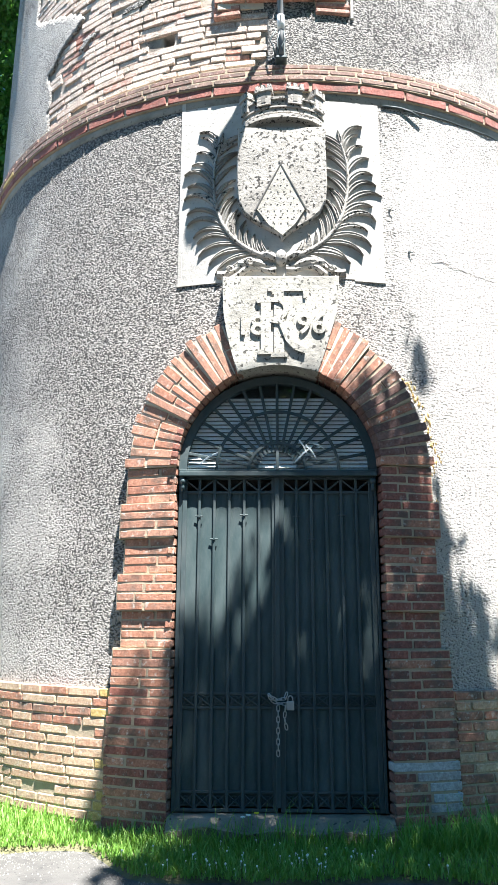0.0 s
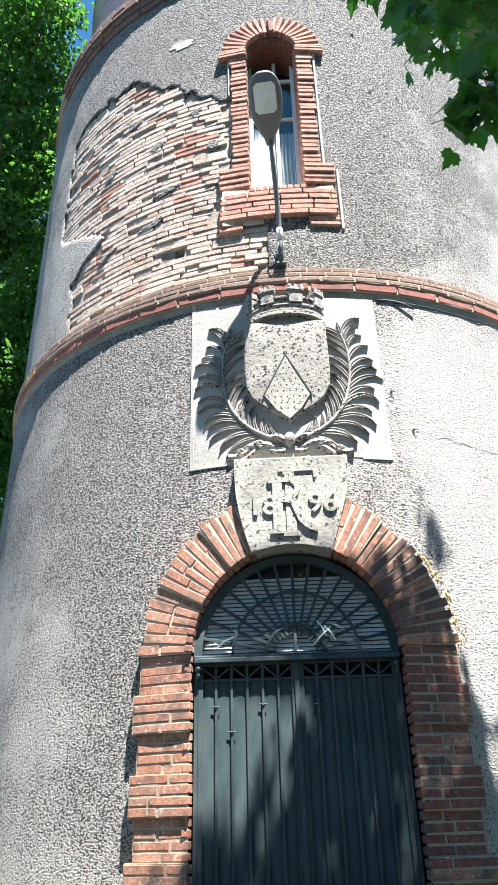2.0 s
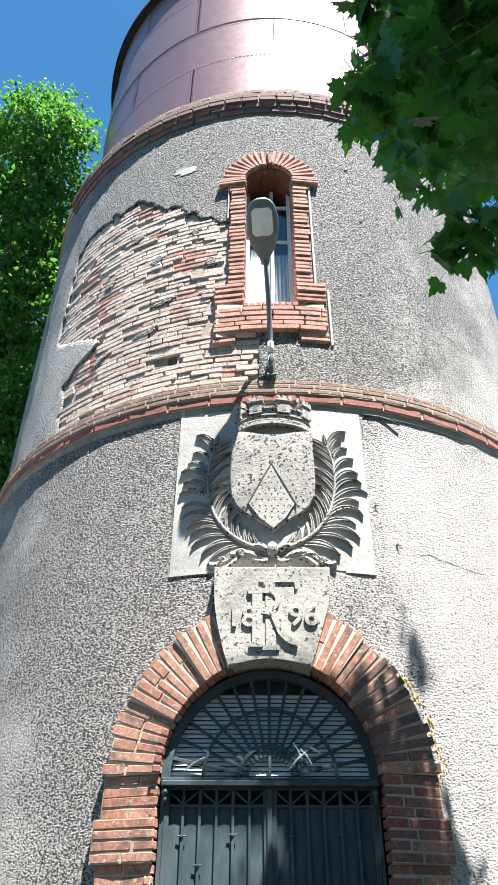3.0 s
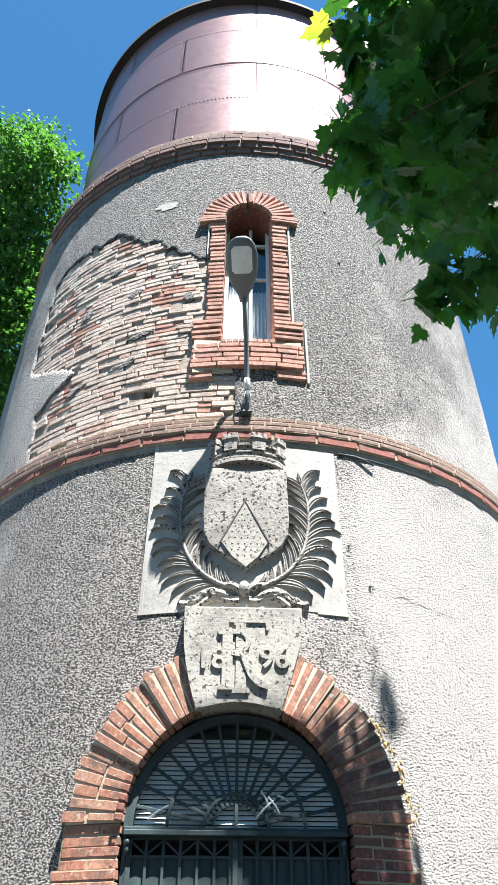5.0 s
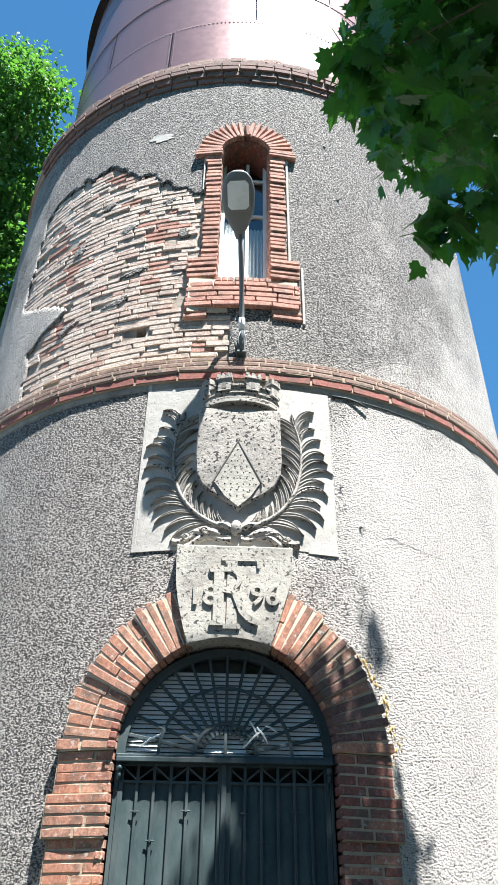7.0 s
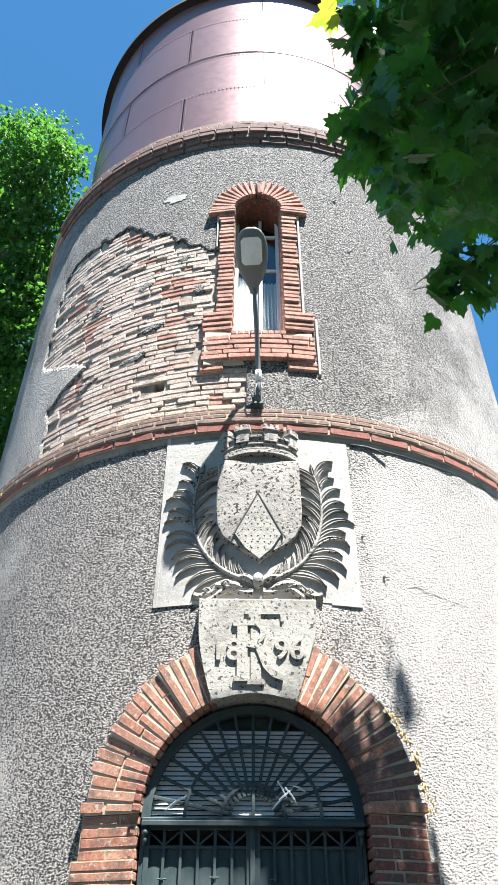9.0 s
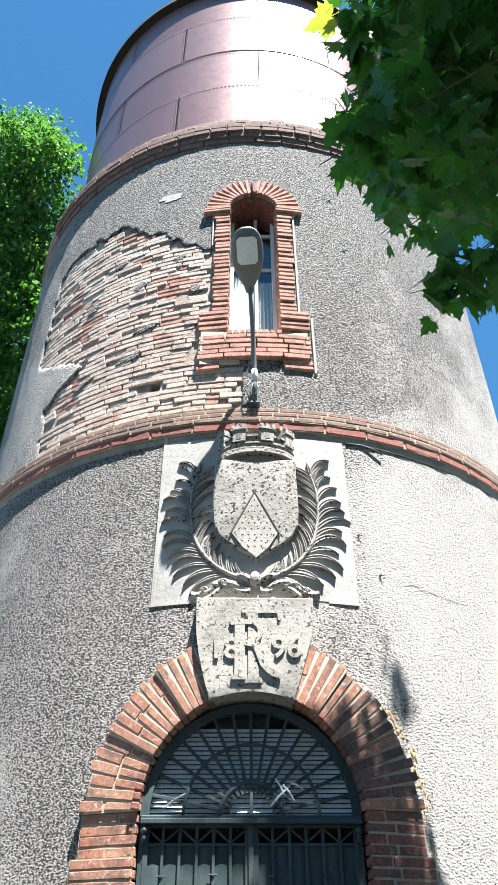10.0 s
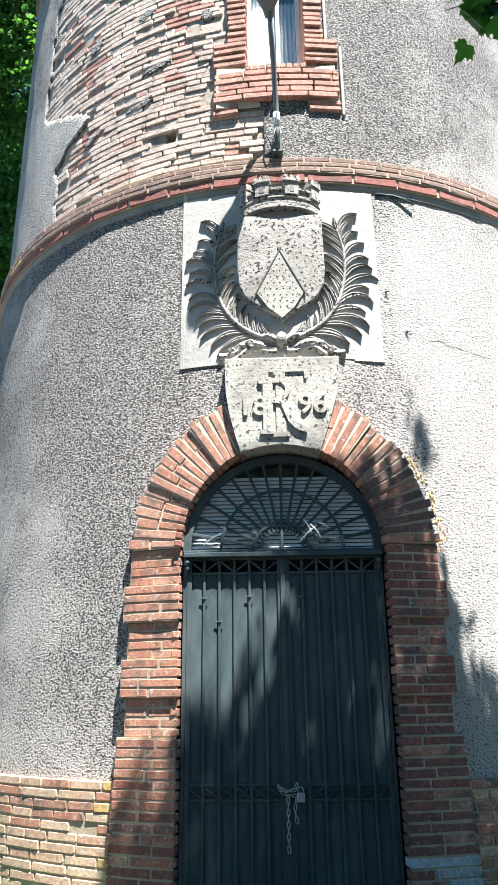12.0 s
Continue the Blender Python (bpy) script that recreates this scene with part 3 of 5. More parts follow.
for r in range(4):
    start = -21.6 if r % 2 == 0 else 1.2
    for k in range(8):
        d0 = start + 45 * k
        lap = 0.012 if r % 2 == 0 else 0.0
        bm = bmesh.new()
        rad = R_TANK + lap
        ring(bm, [(rad - 0.02, ROWS_Z[r]), (rad, ROWS_Z[r] + 0.004), (rad, ROWS_Z[r + 1] + 0.03), (rad - 0.02, ROWS_Z[r + 1] + 0.034)], d0 + 0.18, d0 + 44.82, 0.72)
        tpart("tank_sheet", bm, M_TANK)
bm = bmesh.new()
ring(bm, [(R_TANK - 0.03, ROWS_Z[0]), (R_TANK - 0.03, ROWS_Z[4])], -180, 180, 3)
tpart("tank_lining", bm, M_RIVET)
bm = bmesh.new()
ring(bm, [(R_TANK - 0.05, 16.57), (R_TANK + 0.14, 16.59), (R_TANK + 0.14, 16.68), (R_TANK - 0.05, 16.74), (R_TANK - 0.05, 16.57)], -180, 180, 2)
tpart("tank_rim", bm, M_RIM, "dark rolled steel rim")
bm = bmesh.new()
ring(bm, [(0.01, 16.7), (R_TANK + 0.01, 16.7)], -180, 180, 6)
tpart("tank_lid", bm, M_RIVET)
bm = bmesh.new()


def stud(bm, p, out, r):
    u = out.cross(Vector((0, 0, 1))).normalized()
    w = Vector((0, 0, 1))
    rim = [bm.verts.new(p + r * (math.cos(k * math.tau / 6) * u + math.sin(k * math.tau / 6) * w)) for k in range(6)]
    top = bm.verts.new(p + out * r * 0.7)
    for k in range(6):
        bm.faces.new((rim[k], rim[(k + 1) % 6], top))


for z in ROWS_Z[1:4]:
    for off in (-0.035,):
        k = -95.0
        while k < 95:
            p = on_tower(k, R_TANK + 0.013, z + off)
            stud(bm, p, (p - Vector((TURN_AXIS[0], TURN_AXIS[1], p.z))).normalized(), 0.017)
            k += 1.1
for r in range(4):
    start = -21.6 if r % 2 == 0 else 1.2
    for k in range(-2, 3):
        for off in (-0.6, 0.6):
            z = max(ROWS_Z[r], 11.3) + 0.06
            while z < ROWS_Z[r + 1] - 0.05:
                p = on_tower(start + 45 * k + off, R_TANK + 0.013, z)
                stud(bm, p, (p - Vector((TURN_AXIS[0], TURN_AXIS[1], p.z))).normalized(), 0.013)
                z += 0.07
tagged(tpart("rivets", bm, M_RIVET, "rows of small rivets"), kind="stuff")

# ---- upper window niche ----
def surround():
    rnd = random.Random(31)
    bm = bmesh.new()
    y = face_y(WIN_X, R_UP + 0.0)
    box(bm, WIN_X - 0.56, WIN_X + 0.56, y + 0.005, 0.25, 6.5, 6.965)
    core = tpart("window_surround", bm, M_MORTAR, "pink brick surround of the narrow arched window")
    for x0, x1, z0, z1 in ((-0.45, -0.285, 6.965, WIN_SPRING), (0.285, 0.45, 6.965, WIN_SPRING), (-0.545, -0.45, 6.965, 7.19), (0.45, 0.545, 6.965, 7.19)):
        bm = box(bmesh.new(), WIN_X + x0, WIN_X + x1, y + 0.03, 0.25, z0, z1)
        bm.transform(TI)
        part("mortar_bed", bm, M_MORTAR, core)
    bm = bmesh.new()
    cols = []
    for i in range(17):
        a = math.pi * i / 16
        cols.append([bm.verts.new((WIN_X + r * math.cos(a), yy, WIN_SPRING + r * math.sin(a))) for r, yy in ((0.288, y + 0.006), (0.55, y + 0.006), (0.55, 0.25), (0.288, 0.25))])
    for A, B in zip(cols, cols[1:]):
        for k in range(4):
            bm.faces.new((A[k], B[k], B[(k + 1) % 4], A[(k + 1) % 4]))
    bmesh.ops.recalc_face_normals(bm, faces=bm.faces)
    bm.transform(TI)
    part("mortar_bed", bm, M_BRICK_RED, core)
    # jambs of thin bricks
    step = 0.0715
    z = 7.0
    c = 0
    while z < WIN_SPRING - 0.02:
        for side in (-1, 1):
            far = 0.60 if z < 7.22 else (0.47 if (c // 3) % 2 else 0.455)
            L = far - 0.275
            x = WIN_X + side * (0.275 + L / 2)
            d = deg_at(x, R_UP + 0.03)
            lay(core, TI @ tower_pose(d, R_UP + 0.03 + 0.012 * ((c // 2) % 2), z + step / 2), L - 0.008, step - 0.018, 0.12, M_BRICK_PINK, rnd, 0.007, 0.006)
            lay(core, TI @ Matrix.Translation((WIN_X + side * 0.268, y + 0.19, z + step / 2)) @ pose(0, 0, 0, 0, 0, -90 * side), 0.26, step - 0.018, 0.05, M_BRICK_PINK, rnd, 0.005, 0.003)
        z += step
        c += 1
    # sill: headers under the window, then three courses, then a recess and a foot
    for i in range(9):
        x = WIN_X - 0.26 + 0.065 * i
        lay(core, TI @ tower_pose(deg_at(x, R_UP + 0.04), R_UP + 0.04, 6.945), 0.056, 0.055, 0.14, M_BRICK_PINK, rnd, 0.006)
    for row, (z, out, half) in enumerate(((6.875, 0.045, 0.585), (6.80, 0.05, 0.59), (6.73, 0.045, 0.59), (6.66, 0.048, 0.595), (6.59, 0.055, 0.60))):
        x = -half
        while x < half - 0.05:
            L = min(rnd.choice((0.22, 0.28, 0.33)), half - x)
            xm = WIN_X + x + L / 2
            lay(core, TI @ tower_pose(deg_at(xm, R_UP + out), R_UP + out, z), L - 0.010, 0.058, 0.14, M_BRICK_PINK, rnd, 0.006)
            x += L
    for x0, x1 in ((-0.60, -0.36), (0.30, 0.60)):
        for z in (6.515, 6.455):
            xm = WIN_X + (x0 + x1) / 2
            lay(core, TI @ tower_pose(deg_at(xm, R_UP + 0.03), R_UP + 0.03, z), x1 - x0, 0.05, 0.12, M_BRICK_PINK, rnd, 0.008)
    # arch of radial bricks on two projecting springers
    for i in range(21):
        am = 4 + 172 * i / 20
        if i == 10:
            continue
        t = radians(am)
        r0, r1 = 0.285, 0.575
        rm = (r0 + r1) / 2
        x, z = WIN_X + rm * math.cos(t), WIN_SPRING + 0.03 + rm * math.sin(t)
        m = tower_pose(deg_at(x, R_UP + 0.06), R_UP + 0.06, z) @ pose(0, 0, 0, 0, -am, 0)
        lay(core, TI @ m, r1 - r0, 0.044, 0.16, M_BRICK_PINK, rnd, 0.006, 0.005)
    for side in (-1, 1):
        for k, z in enumerate((WIN_SPRING + 0.0, WIN_SPRING + 0.045)):
            x = WIN_X + side * 0.44
            lay(core, TI @ tower_pose(deg_at(x, R_UP + 0.06), R_UP + 0.065, z - 0.02), 0.33, 0.04, 0.16, M_BRICK_PINK, rnd, 0.006)
    # broken key
    lay(core, TI @ tower_pose(deg_at(WIN_X + 0.02, R_UP), R_UP + 0.075, WIN_SPRING + 0.42) @ pose(0, 0, 0, 0, 84, 0), 0.24, 0.07, 0.2, M_BRICK_RED, rnd, 0.02)
    # plaster edge left on the surround
    for x0, x1, z0, z1 in ((0.475, 0.50, 7.25, 9.05), (-0.49, -0.472, 8.45, 9.05), (0.605, 0.63, 6.40, 7.22)):
        yy = face_y(WIN_X + (x0 + x1) / 2, R_UP + 0.022)
        tpart("plaster_edge", box(bmesh.new(), WIN_X + x0, WIN_X + x1, yy, yy + 0.1, z0, z1, 0.004), M_PLASTER, "broken white plaster edge")


surround()

window = tagged(new("window_1"), "narrow window with a white wooden casement and pale curtain", "window", kind="structure")
yb = face_y(WIN_X, R_UP) + 0.30
window.location = (WIN_X, yb, WIN_Z0)
bm = bmesh.new()
for x0, x1 in ((-0.27, -0.225), (0.02, 0.06), (0.225, 0.27)):
    box(bm, x0, x1, -0.02, 0.03, 0.0, 2.36, 0.004)
for z0, z1 in ((0.0, 0.06), (1.36, 1.40), (2.02, 2.06)):
    box(bm, -0.225, 0.225, -0.015, 0.025, z0, z1, 0.003)
part("window_frame", bm, M_WHITE, window)
for x0, x1 in ((-0.225, 0.02), (0.06, 0.225)):
    for z0, z1 in ((0.06, 1.36), (1.40, 2.02)):
        bm = bmesh.new()
        box(bm, x0, x1, 0.008, 0.012, z0, z1)
        g = part("pane", bm, M_GLASS, window)
        g.visible_shadow = False
bm = bmesh.new()
for i in range(2):
    n = 30
    prev = None
    for k in range(n + 1):
        x = -0.235 + 0.26 * i + 0.25 * k / n
        y = 0.06 + 0.014 * math.sin(k * 1.25 + i)
        a, b2 = bm.verts.new((x, y, 0.02)), bm.verts.new((x, y, 1.32 - 0.10 * i))
        if prev:
            bm.faces.new((prev[0], a, b2, prev[1]))
        prev = (a, b2)
part("curtain", bm, M_CLOTH, window, "gathered pale blue-white curtain", True)
# dark sheet close behind the curtain, in place of the room's shade
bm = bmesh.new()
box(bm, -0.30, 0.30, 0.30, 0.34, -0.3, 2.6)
part("dark_room_back", bm, M_DARK, window)

# ---- door ----
door = tagged(new("door_1"), "closed dark blue-green iron double door with lattice bands", "door", kind="structure")


def leaf(side):
    x0, x1 = sorted((side * 0.008, side * 0.728))
    w = x1 - x0
    bm = bmesh.new()
    box(bm, x0 + 0.02, x1 - 0.02, 0.012, 0.018, 0.03, 2.235)
    lf = part("leaf", bm, M_DOOR, door, "sheet-iron leaf")
    # bowed sheets between the bars
    n = 6
    for i in range(n):
        xa, xb = x0 + 0.02 + (w - 0.04) * i / n, x0 + 0.02 + (w - 0.04) * (i + 1) / n
        bm = bmesh.new()
        cols = []
        for k in range(6):
            u = k / 5
            yy = 0.006 - 0.006 * math.sin(u * math.pi)
            cols.append((bm.verts.new((xa + (xb - xa) * u, yy, 0.13)), bm.verts.new((xa + (xb - xa) * u, yy, 0.67)), bm.verts.new((xa + (xb - xa) * u, yy, 0.79)), bm.verts.new((xa + (xb - xa) * u, yy, 2.225))))
        for A, B in zip(cols, cols[1:]):
            for k in range(3):
                bm.faces.new((A[k], B[k], B[k + 1], A[k + 1]))
        part("sheet", bm, M_DOOR, lf, smooth=True)
    for i in range(n + 1):
        x = x0 + 0.02 + (w - 0.04) * i / n
        bm = bmesh.new()
        t = 0.010 if i not in (0, n) else 0.018
        box(bm, x - t, x + t, -0.016, 0.004, 0.0, 2.35, 0.003)
        part("bar", bm, M_IRON, lf)
    for z0, z1, y in ((0.0, 0.022, -0.012), (0.118, 0.134, -0.012), (0.672, 0.690, -0.010), (0.768, 0.786, -0.010), (2.225, 2.245, -0.014), (2.335, 2.352, -0.014)):
        bm = bmesh.new()
        box(bm, x0 + 0.01, x1 - 0.01, y, 0.008, z0, z1, 0.002)
        part("rail", bm, M_IRON, lf)
    # lattice bands
    for z0, z1, cross, y in ((0.022, 0.118, True, -0.006), (0.690, 0.768, True, -0.008), (2.245, 2.335, False, -0.006)):
        bm = bmesh.new()
        for i in range(n):
            xa, xb = x0 + 0.02 + (w - 0.04) * i / n, x0 + 0.02 + (w - 0.04) * (i + 1) / n
            xm = (xa + xb) / 2
            if cross:
                tube(bm, [(xa, y, z0), (xb, y, z1)], 0.006, 4)
                tube(bm, [(xa, y - 0.003, z1), (xb, y - 0.003, z0)], 0.006, 4)
                tube(bm, [(xm + 0.03 * math.cos(k), y, (z0 + z1) / 2 + 0.03 * math.sin(k)) for k in [j * math.tau / 10 for j in range(10)]], 0.004, 4, True)
            else:
                foot = xa if i % 2 else xb
                head = xb if i % 2 else xa
                tube(bm, [(foot, y, z0), (head, y, z1)], 0.008, 4)
                if i % 2 == 0:
                    tube(bm, [(xb, y, z0), (xb, y, z1)], 0.008, 4)
        part("lattice", bm, M_IRON, lf)
    for i, z in ((1, 2.05), (2, 1.88), (4, 2.06)):
        x = x0 + 0.02 + (w - 0.04) * i / n
        bm = bmesh.new()
        tube(bm, [(x - 0.03, -0.018, z), (x + 0.03, -0.018, z)], 0.005, 6)
        tube(bm, [(x, -0.016, z), (x, -0.025, z)], 0.008, 6)
        part("bolt", bm, M_IRON, lf)
    return lf


leaf(-1)
leaf(1)
bm = bmesh.new()
box(bm, -0.022, 0.012, -0.030, -0.016, 0.03, 2.35, 0.003)
part("meeting_bar", bm, M_IRON, door)
for side in (-1, 1):
    bm = bmesh.new()
    box(bm, side * 0.728, side * 0.750, -0.02, 0.04, 0.0, 2.36, 0.002)
    part("door_frame", bm, M_IRON, door)
    bm = bmesh.new()
    bmesh.ops.create_uvsphere(bm, u_segments=12, v_segments=8, radius=0.025)
    bmesh.ops.translate(bm, verts=bm.verts, vec=(side * 0.722, -0.045, 2.315))
    tube(bm, [(side * 0.722, -0.045, 2.24), (side * 0.722, -0.045, 2.30)], 0.014, 8)
    part("hinge", bm, M_IRON, door, "round-headed iron hinge", True)
bm = bmesh.new()
box(bm, -0.75, 0.75, -0.075, 0.06, 2.352, 2.385, 0.004)
box(bm, -0.75, 0.75, -0.055, 0.06, 2.385, 2.405, 0.004)
part("transom", bm, M_IRON, door, "moulded iron transom bar")
# dark sheet behind the door, standing in for the shade of the hall
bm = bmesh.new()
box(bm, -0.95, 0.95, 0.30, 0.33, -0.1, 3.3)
part("dark_hall_back", bm, M_DARK, door)

# ---- fanlight ----
fan = tagged(new("window_2"), "semicircular iron fanlight with radial bars over louvre slats", "window", kind="structure")
FZ = 2.405
for i in range(17):
    a = math.pi * i / 16
    if i in (0, 16):
        continue
    bm = bmesh.new()
    r0 = 0.15
    if i == 8:
        r0 = 0.0
    bm2 = box(bm, r0, 0.735, -0.010, 0.004, -0.011, 0.011, 0.002)
    bm2.transform(Matrix.Translation((0, 0, FZ)) @ pose(0, 0, 0, 0, -math.degrees(a), 0))
    part("radial_bar", bm, M_IRON, fan)
for r in (0.22, 0.47):
    bm = bmesh.new()
    ra, rb = r - 0.011, r + 0.011
    n = 28
    for i in range(n):
        p0, p1 = math.pi * i / n, math.pi * (i + 1) / n
        prism(bm, [(q * math.cos(a), FZ + q * math.sin(a)) for q, a in ((ra, p0), (rb, p0), (rb, p1), (ra, p1))], -0.018, -0.008)
    part("ring_bar", bm, M_IRON, fan)
bm = bmesh.new()
n = 28
for i in range(n):
    p0, p1 = math.pi * i / n, math.pi * (i + 1) / n
    prism(bm, [(q * math.cos(a), FZ + q * math.sin(a)) for q, a in ((0.70, p0), (0.76, p0), (0.76, p1), (0.70, p1))], -0.02, 0.05)
part("arched_frame", bm, M_IRON, fan)
z = FZ + 0.012
while z < FZ + 0.60:
    half = math.sqrt(0.71 ** 2 - (z - FZ) ** 2) - 0.01
    bm = bmesh.new()
    box(bm, -half, half, -0.001, 0.001, -0.0148, 0.0148)
    bm.transform(Matrix.Translation((0, 0.030, z)) @ pose(0, 0, 0, -30, 0, 0))
    part("louvre_slat", bm, M_SLAT, fan)
    z += 0.0315
for xa, za, xb, zb in ((0.13, 0.06, 0.27, 0.19), (0.22, 0.20, 0.30, 0.09), (0.17, 0.24, 0.23, 0.13), (0.28, 0.21, 0.36, 0.17), (-0.60, 0.05, -0.46, 0.14)):
    bm = bmesh.new()
    tube(bm, [(xa, -0.022, FZ + za), ((xa + xb) / 2, -0.028, FZ + (za + zb) / 2 + 0.008), (xb, -0.022, FZ + zb)], [0.007, 0.008, 0.005], 4)
    part("broken_slat", bm, M_SLAT, fan, "snapped white slat end")
bm = bmesh.new()
pts = [(0.72 * math.cos(math.pi * i / 32), FZ + 0.72 * math.sin(math.pi * i / 32)) for i in range(33)]
prism(bm, pts, 0.048, 0.052)
g = part("pane", bm, M_GLASS, fan)
g.visible_shadow = False

# both stand a hand's width behind the brick face
for ob in (door, fan):
    ob.scale = (0.976, 0.976, 0.976)
    ob.location = (-0.0024, -0.13, 0.031)

# threshold
bm = bmesh.new()
bmesh.ops.create_grid(bm, x_segments=40, y_segments=8, size=0.5)
for v in bm.verts:
    x, y = v.co.x * 1.50, v.co.y * 0.46 - 0.10
    v.co = Vector((x, y - 0.05, 0.022 + 0.012 * noise.noise((x * 6, y * 9, 2)) - (0.05 * (1 + noise.noise((x * 3, 0, 5))) if v.co.y < -0.3 else 0)))
ext = bmesh.ops.extrude_face_region(bm, geom=list(bm.faces))
bmesh.ops.translate(bm, verts=[v for v in ext["geom"] if isinstance(v, bmesh.types.BMVert)], vec=(0, 0, -0.28))
bmesh.ops.recalc_face_normals(bm, faces=bm.faces)
threshold = tagged(part("threshold", bm, M_CONCRETE), "crumbling grey concrete door threshold at the grass", "threshold", kind="structure")


def outfit(loc):
    """Adds parts, modelled in world places, to a thing that stands at loc."""
    back = Matrix.Translation(-Vector(loc))

    def add(name, bm, material, parent, label="", smooth=False):
        bm.transform(back)
        return part(name, bm, material, parent, label, smooth)
    return add


def curved_slab(d0, d1, z0, z1, r0, r1, step=1.0):
    bm = bmesh.new()
    n = max(1, round((d1 - d0) / step))
    cols = [[bm.verts.new(on_tower(d0 + (d1 - d0) * i / n, r, z)) for r, z in ((r0, z0), (r1, z0), (r1, z1), (r0, z1))] for i in range(n + 1)]
    for A, B in zip(cols, cols[1:]):
        for k in range(4):
            bm.faces.new((A[k], B[k], B[(k + 1) % 4], A[(k + 1) % 4]))
    bm.faces.new(cols[0])
    bm.faces.new(cols[-1][::-1])
    bmesh.ops.recalc_face_normals(bm, faces=bm.faces)
    return bm


# ---- coat of arms ----
AT = (0.03, -0.2, 3.885)
arms = thing("coat_of_arms", "carved stone coat of arms with mural crown and palm branches", "stone relief", AT)
add = outfit(AT)
R_SLAB = R_WALL + 0.007
add("plaster_panel", curved_slab(-14.6, 11.95, 3.905, 5.60, R_WALL - 0.06, R_SLAB), M_PLASTER, arms, "smooth white plaster panel")
bm = curved_slab(-14.85, -14.35, 3.89, 5.60, R_WALL - 0.05, R_SLAB + 0.002)
add("panel_edge", bm, M_PLASTER, arms)
bm = curved_slab(-14.85, -6.8, 3.888, 3.915, R_WALL - 0.05, R_SLAB + 0.003)
add("panel_edge", bm, M_PLASTER, arms)
bm = curved_slab(8.0, 12.1, 3.890, 3.914, R_WALL - 0.05, R_SLAB + 0.002)
add("panel_edge", bm, M_PLASTER, arms)

SX = 0.045
half_shield = [(0.0, 4.215), (0.05, 4.275), (0.13, 4.325), (0.225, 4.385), (0.305, 4.46), (0.352, 4.56), (0.366, 4.70), (0.362, 4.95), (0.358, 5.245)]
outline = [(SX + x, z) for x, z in half_shield] + [(SX - x, z) for x, z in reversed(half_shield[1:])]
bm = bmesh.new()
cx, cz = SX, 4.75


def shrink(k):
    return [(cx + (x - cx) * k, cz + (z - cz) * k) for x, z in outline]


levels = [(1.0, -0.14), (1.0, -0.270), (0.975, -0.282), (0.90, -0.285), (0.5, -0.294)]
rings = [[bm.verts.new((x, y, z)) for x, z in shrink(k)] for k, y in levels]
mid = bm.verts.new((cx, -0.297, cz))
n = len(outline)
for A, B in zip(rings, rings[1:]):
    for i in range(n):
        j = (i + 1) % n
        bm.faces.new((A[i], A[j], B[j], B[i]))
for i in range(n):
    bm.faces.new((rings[-1][i], rings[-1][(i + 1) % n], mid))
bmesh.ops.recalc_face_normals(bm, faces=bm.faces)
shield = add("shield", bm, M_STONE, arms, "pitted stone shield")
# raised dark bars; their colour stands for the shade in cut grooves
for x0, x1 in ((SX + 0.004, SX - 0.215), (SX - 0.022, SX + 0.196)):
    bm = bmesh.new()
    tube(bm, [(x0, -0.295, 4.91), ((x0 + x1) / 2, -0.2965, 4.69), (x1, -0.2945, 4.465)], [0.006, 0.007, 0.008], 5)
    bmesh.ops.translate(bm, verts=bm.verts, vec=(0, -0.003, 0))
    add("incised_line", bm, M_DARK, shield)
# dark studs in place of sunk pits, pit shade in the colour
bm = bmesh.new()
rnd = random.Random(3)
for row in range(9):
    z = 4.80 - row * 0.057
    wide = 0.20 * (4.90 - z) / 0.43 if z > 4.46 else 0.19 * (z - 4.26) / 0.2
    k = max(1, int(2 * wide / 0.052))
    for i in range(k):
        x = SX - 0.01 + (i - (k - 1) / 2) * 0.052
        stud(bm, Vector((x, -0.2975, z)), Vector((0.01, -1, 0)).normalized(), 0.0095)
tagged(add("dots", bm, M_DARK, shield, "rows of small dots"), kind="stuff")
# vertical tooling on the field
bm = bmesh.new()
for i in range(13):
    x = SX - 0.14 + i * 0.0215
    tube(bm, [(x, -0.2945, 4.80 + 0.5 * abs(i - 6) * 0.01), (x, -0.2925, 5.02 - 0.008 * abs(i - 6))], 0.0022, 4)
tagged(add("tooling", bm, M_STONE, shield, "fine upright tool lines"), kind="stuff")

bm = prism(bmesh.new(), [(SX - 0.008, 4.895), (SX - 0.205, 4.478), (SX - 0.11, 4.34), (SX, 4.245), (SX + 0.10, 4.34), (SX + 0.185, 4.478)], -0.2985, -0.27)
add("shield_field", bm, M_KEY, shield, "pale lozenge field")

# mural crown: a bowed wall with turrets
CC = Vector((0.060, -0.212, 0))


def crown_at(deg, out, z):
    a = radians(deg)
    return Vector((CC.x + (0.335 + out) * math.sin(a), CC.y - (0.085 + out) * math.cos(a), z - 0.10 * (1 - math.cos(a))))


def crown_band(bm, out0, out1, z0, z1, a0=-88, a1=88, n=26):
    cols = []
    for i in range(n + 1):
        d = a0 + (a1 - a0) * i / n
        cols.append([bm.verts.new(crown_at(d, o, z)) for o, z in ((out0, z0), (out1, z0), (out1, z1), (out0, z1))])
    for A, B in zip(cols, cols[1:]):
        for k in range(4):
            bm.faces.new((A[k], B[k], B[(k + 1) % 4], A[(k + 1) % 4]))
    bm.faces.new(cols[0])
    bm.faces.new(cols[-1][::-1])
    return bm


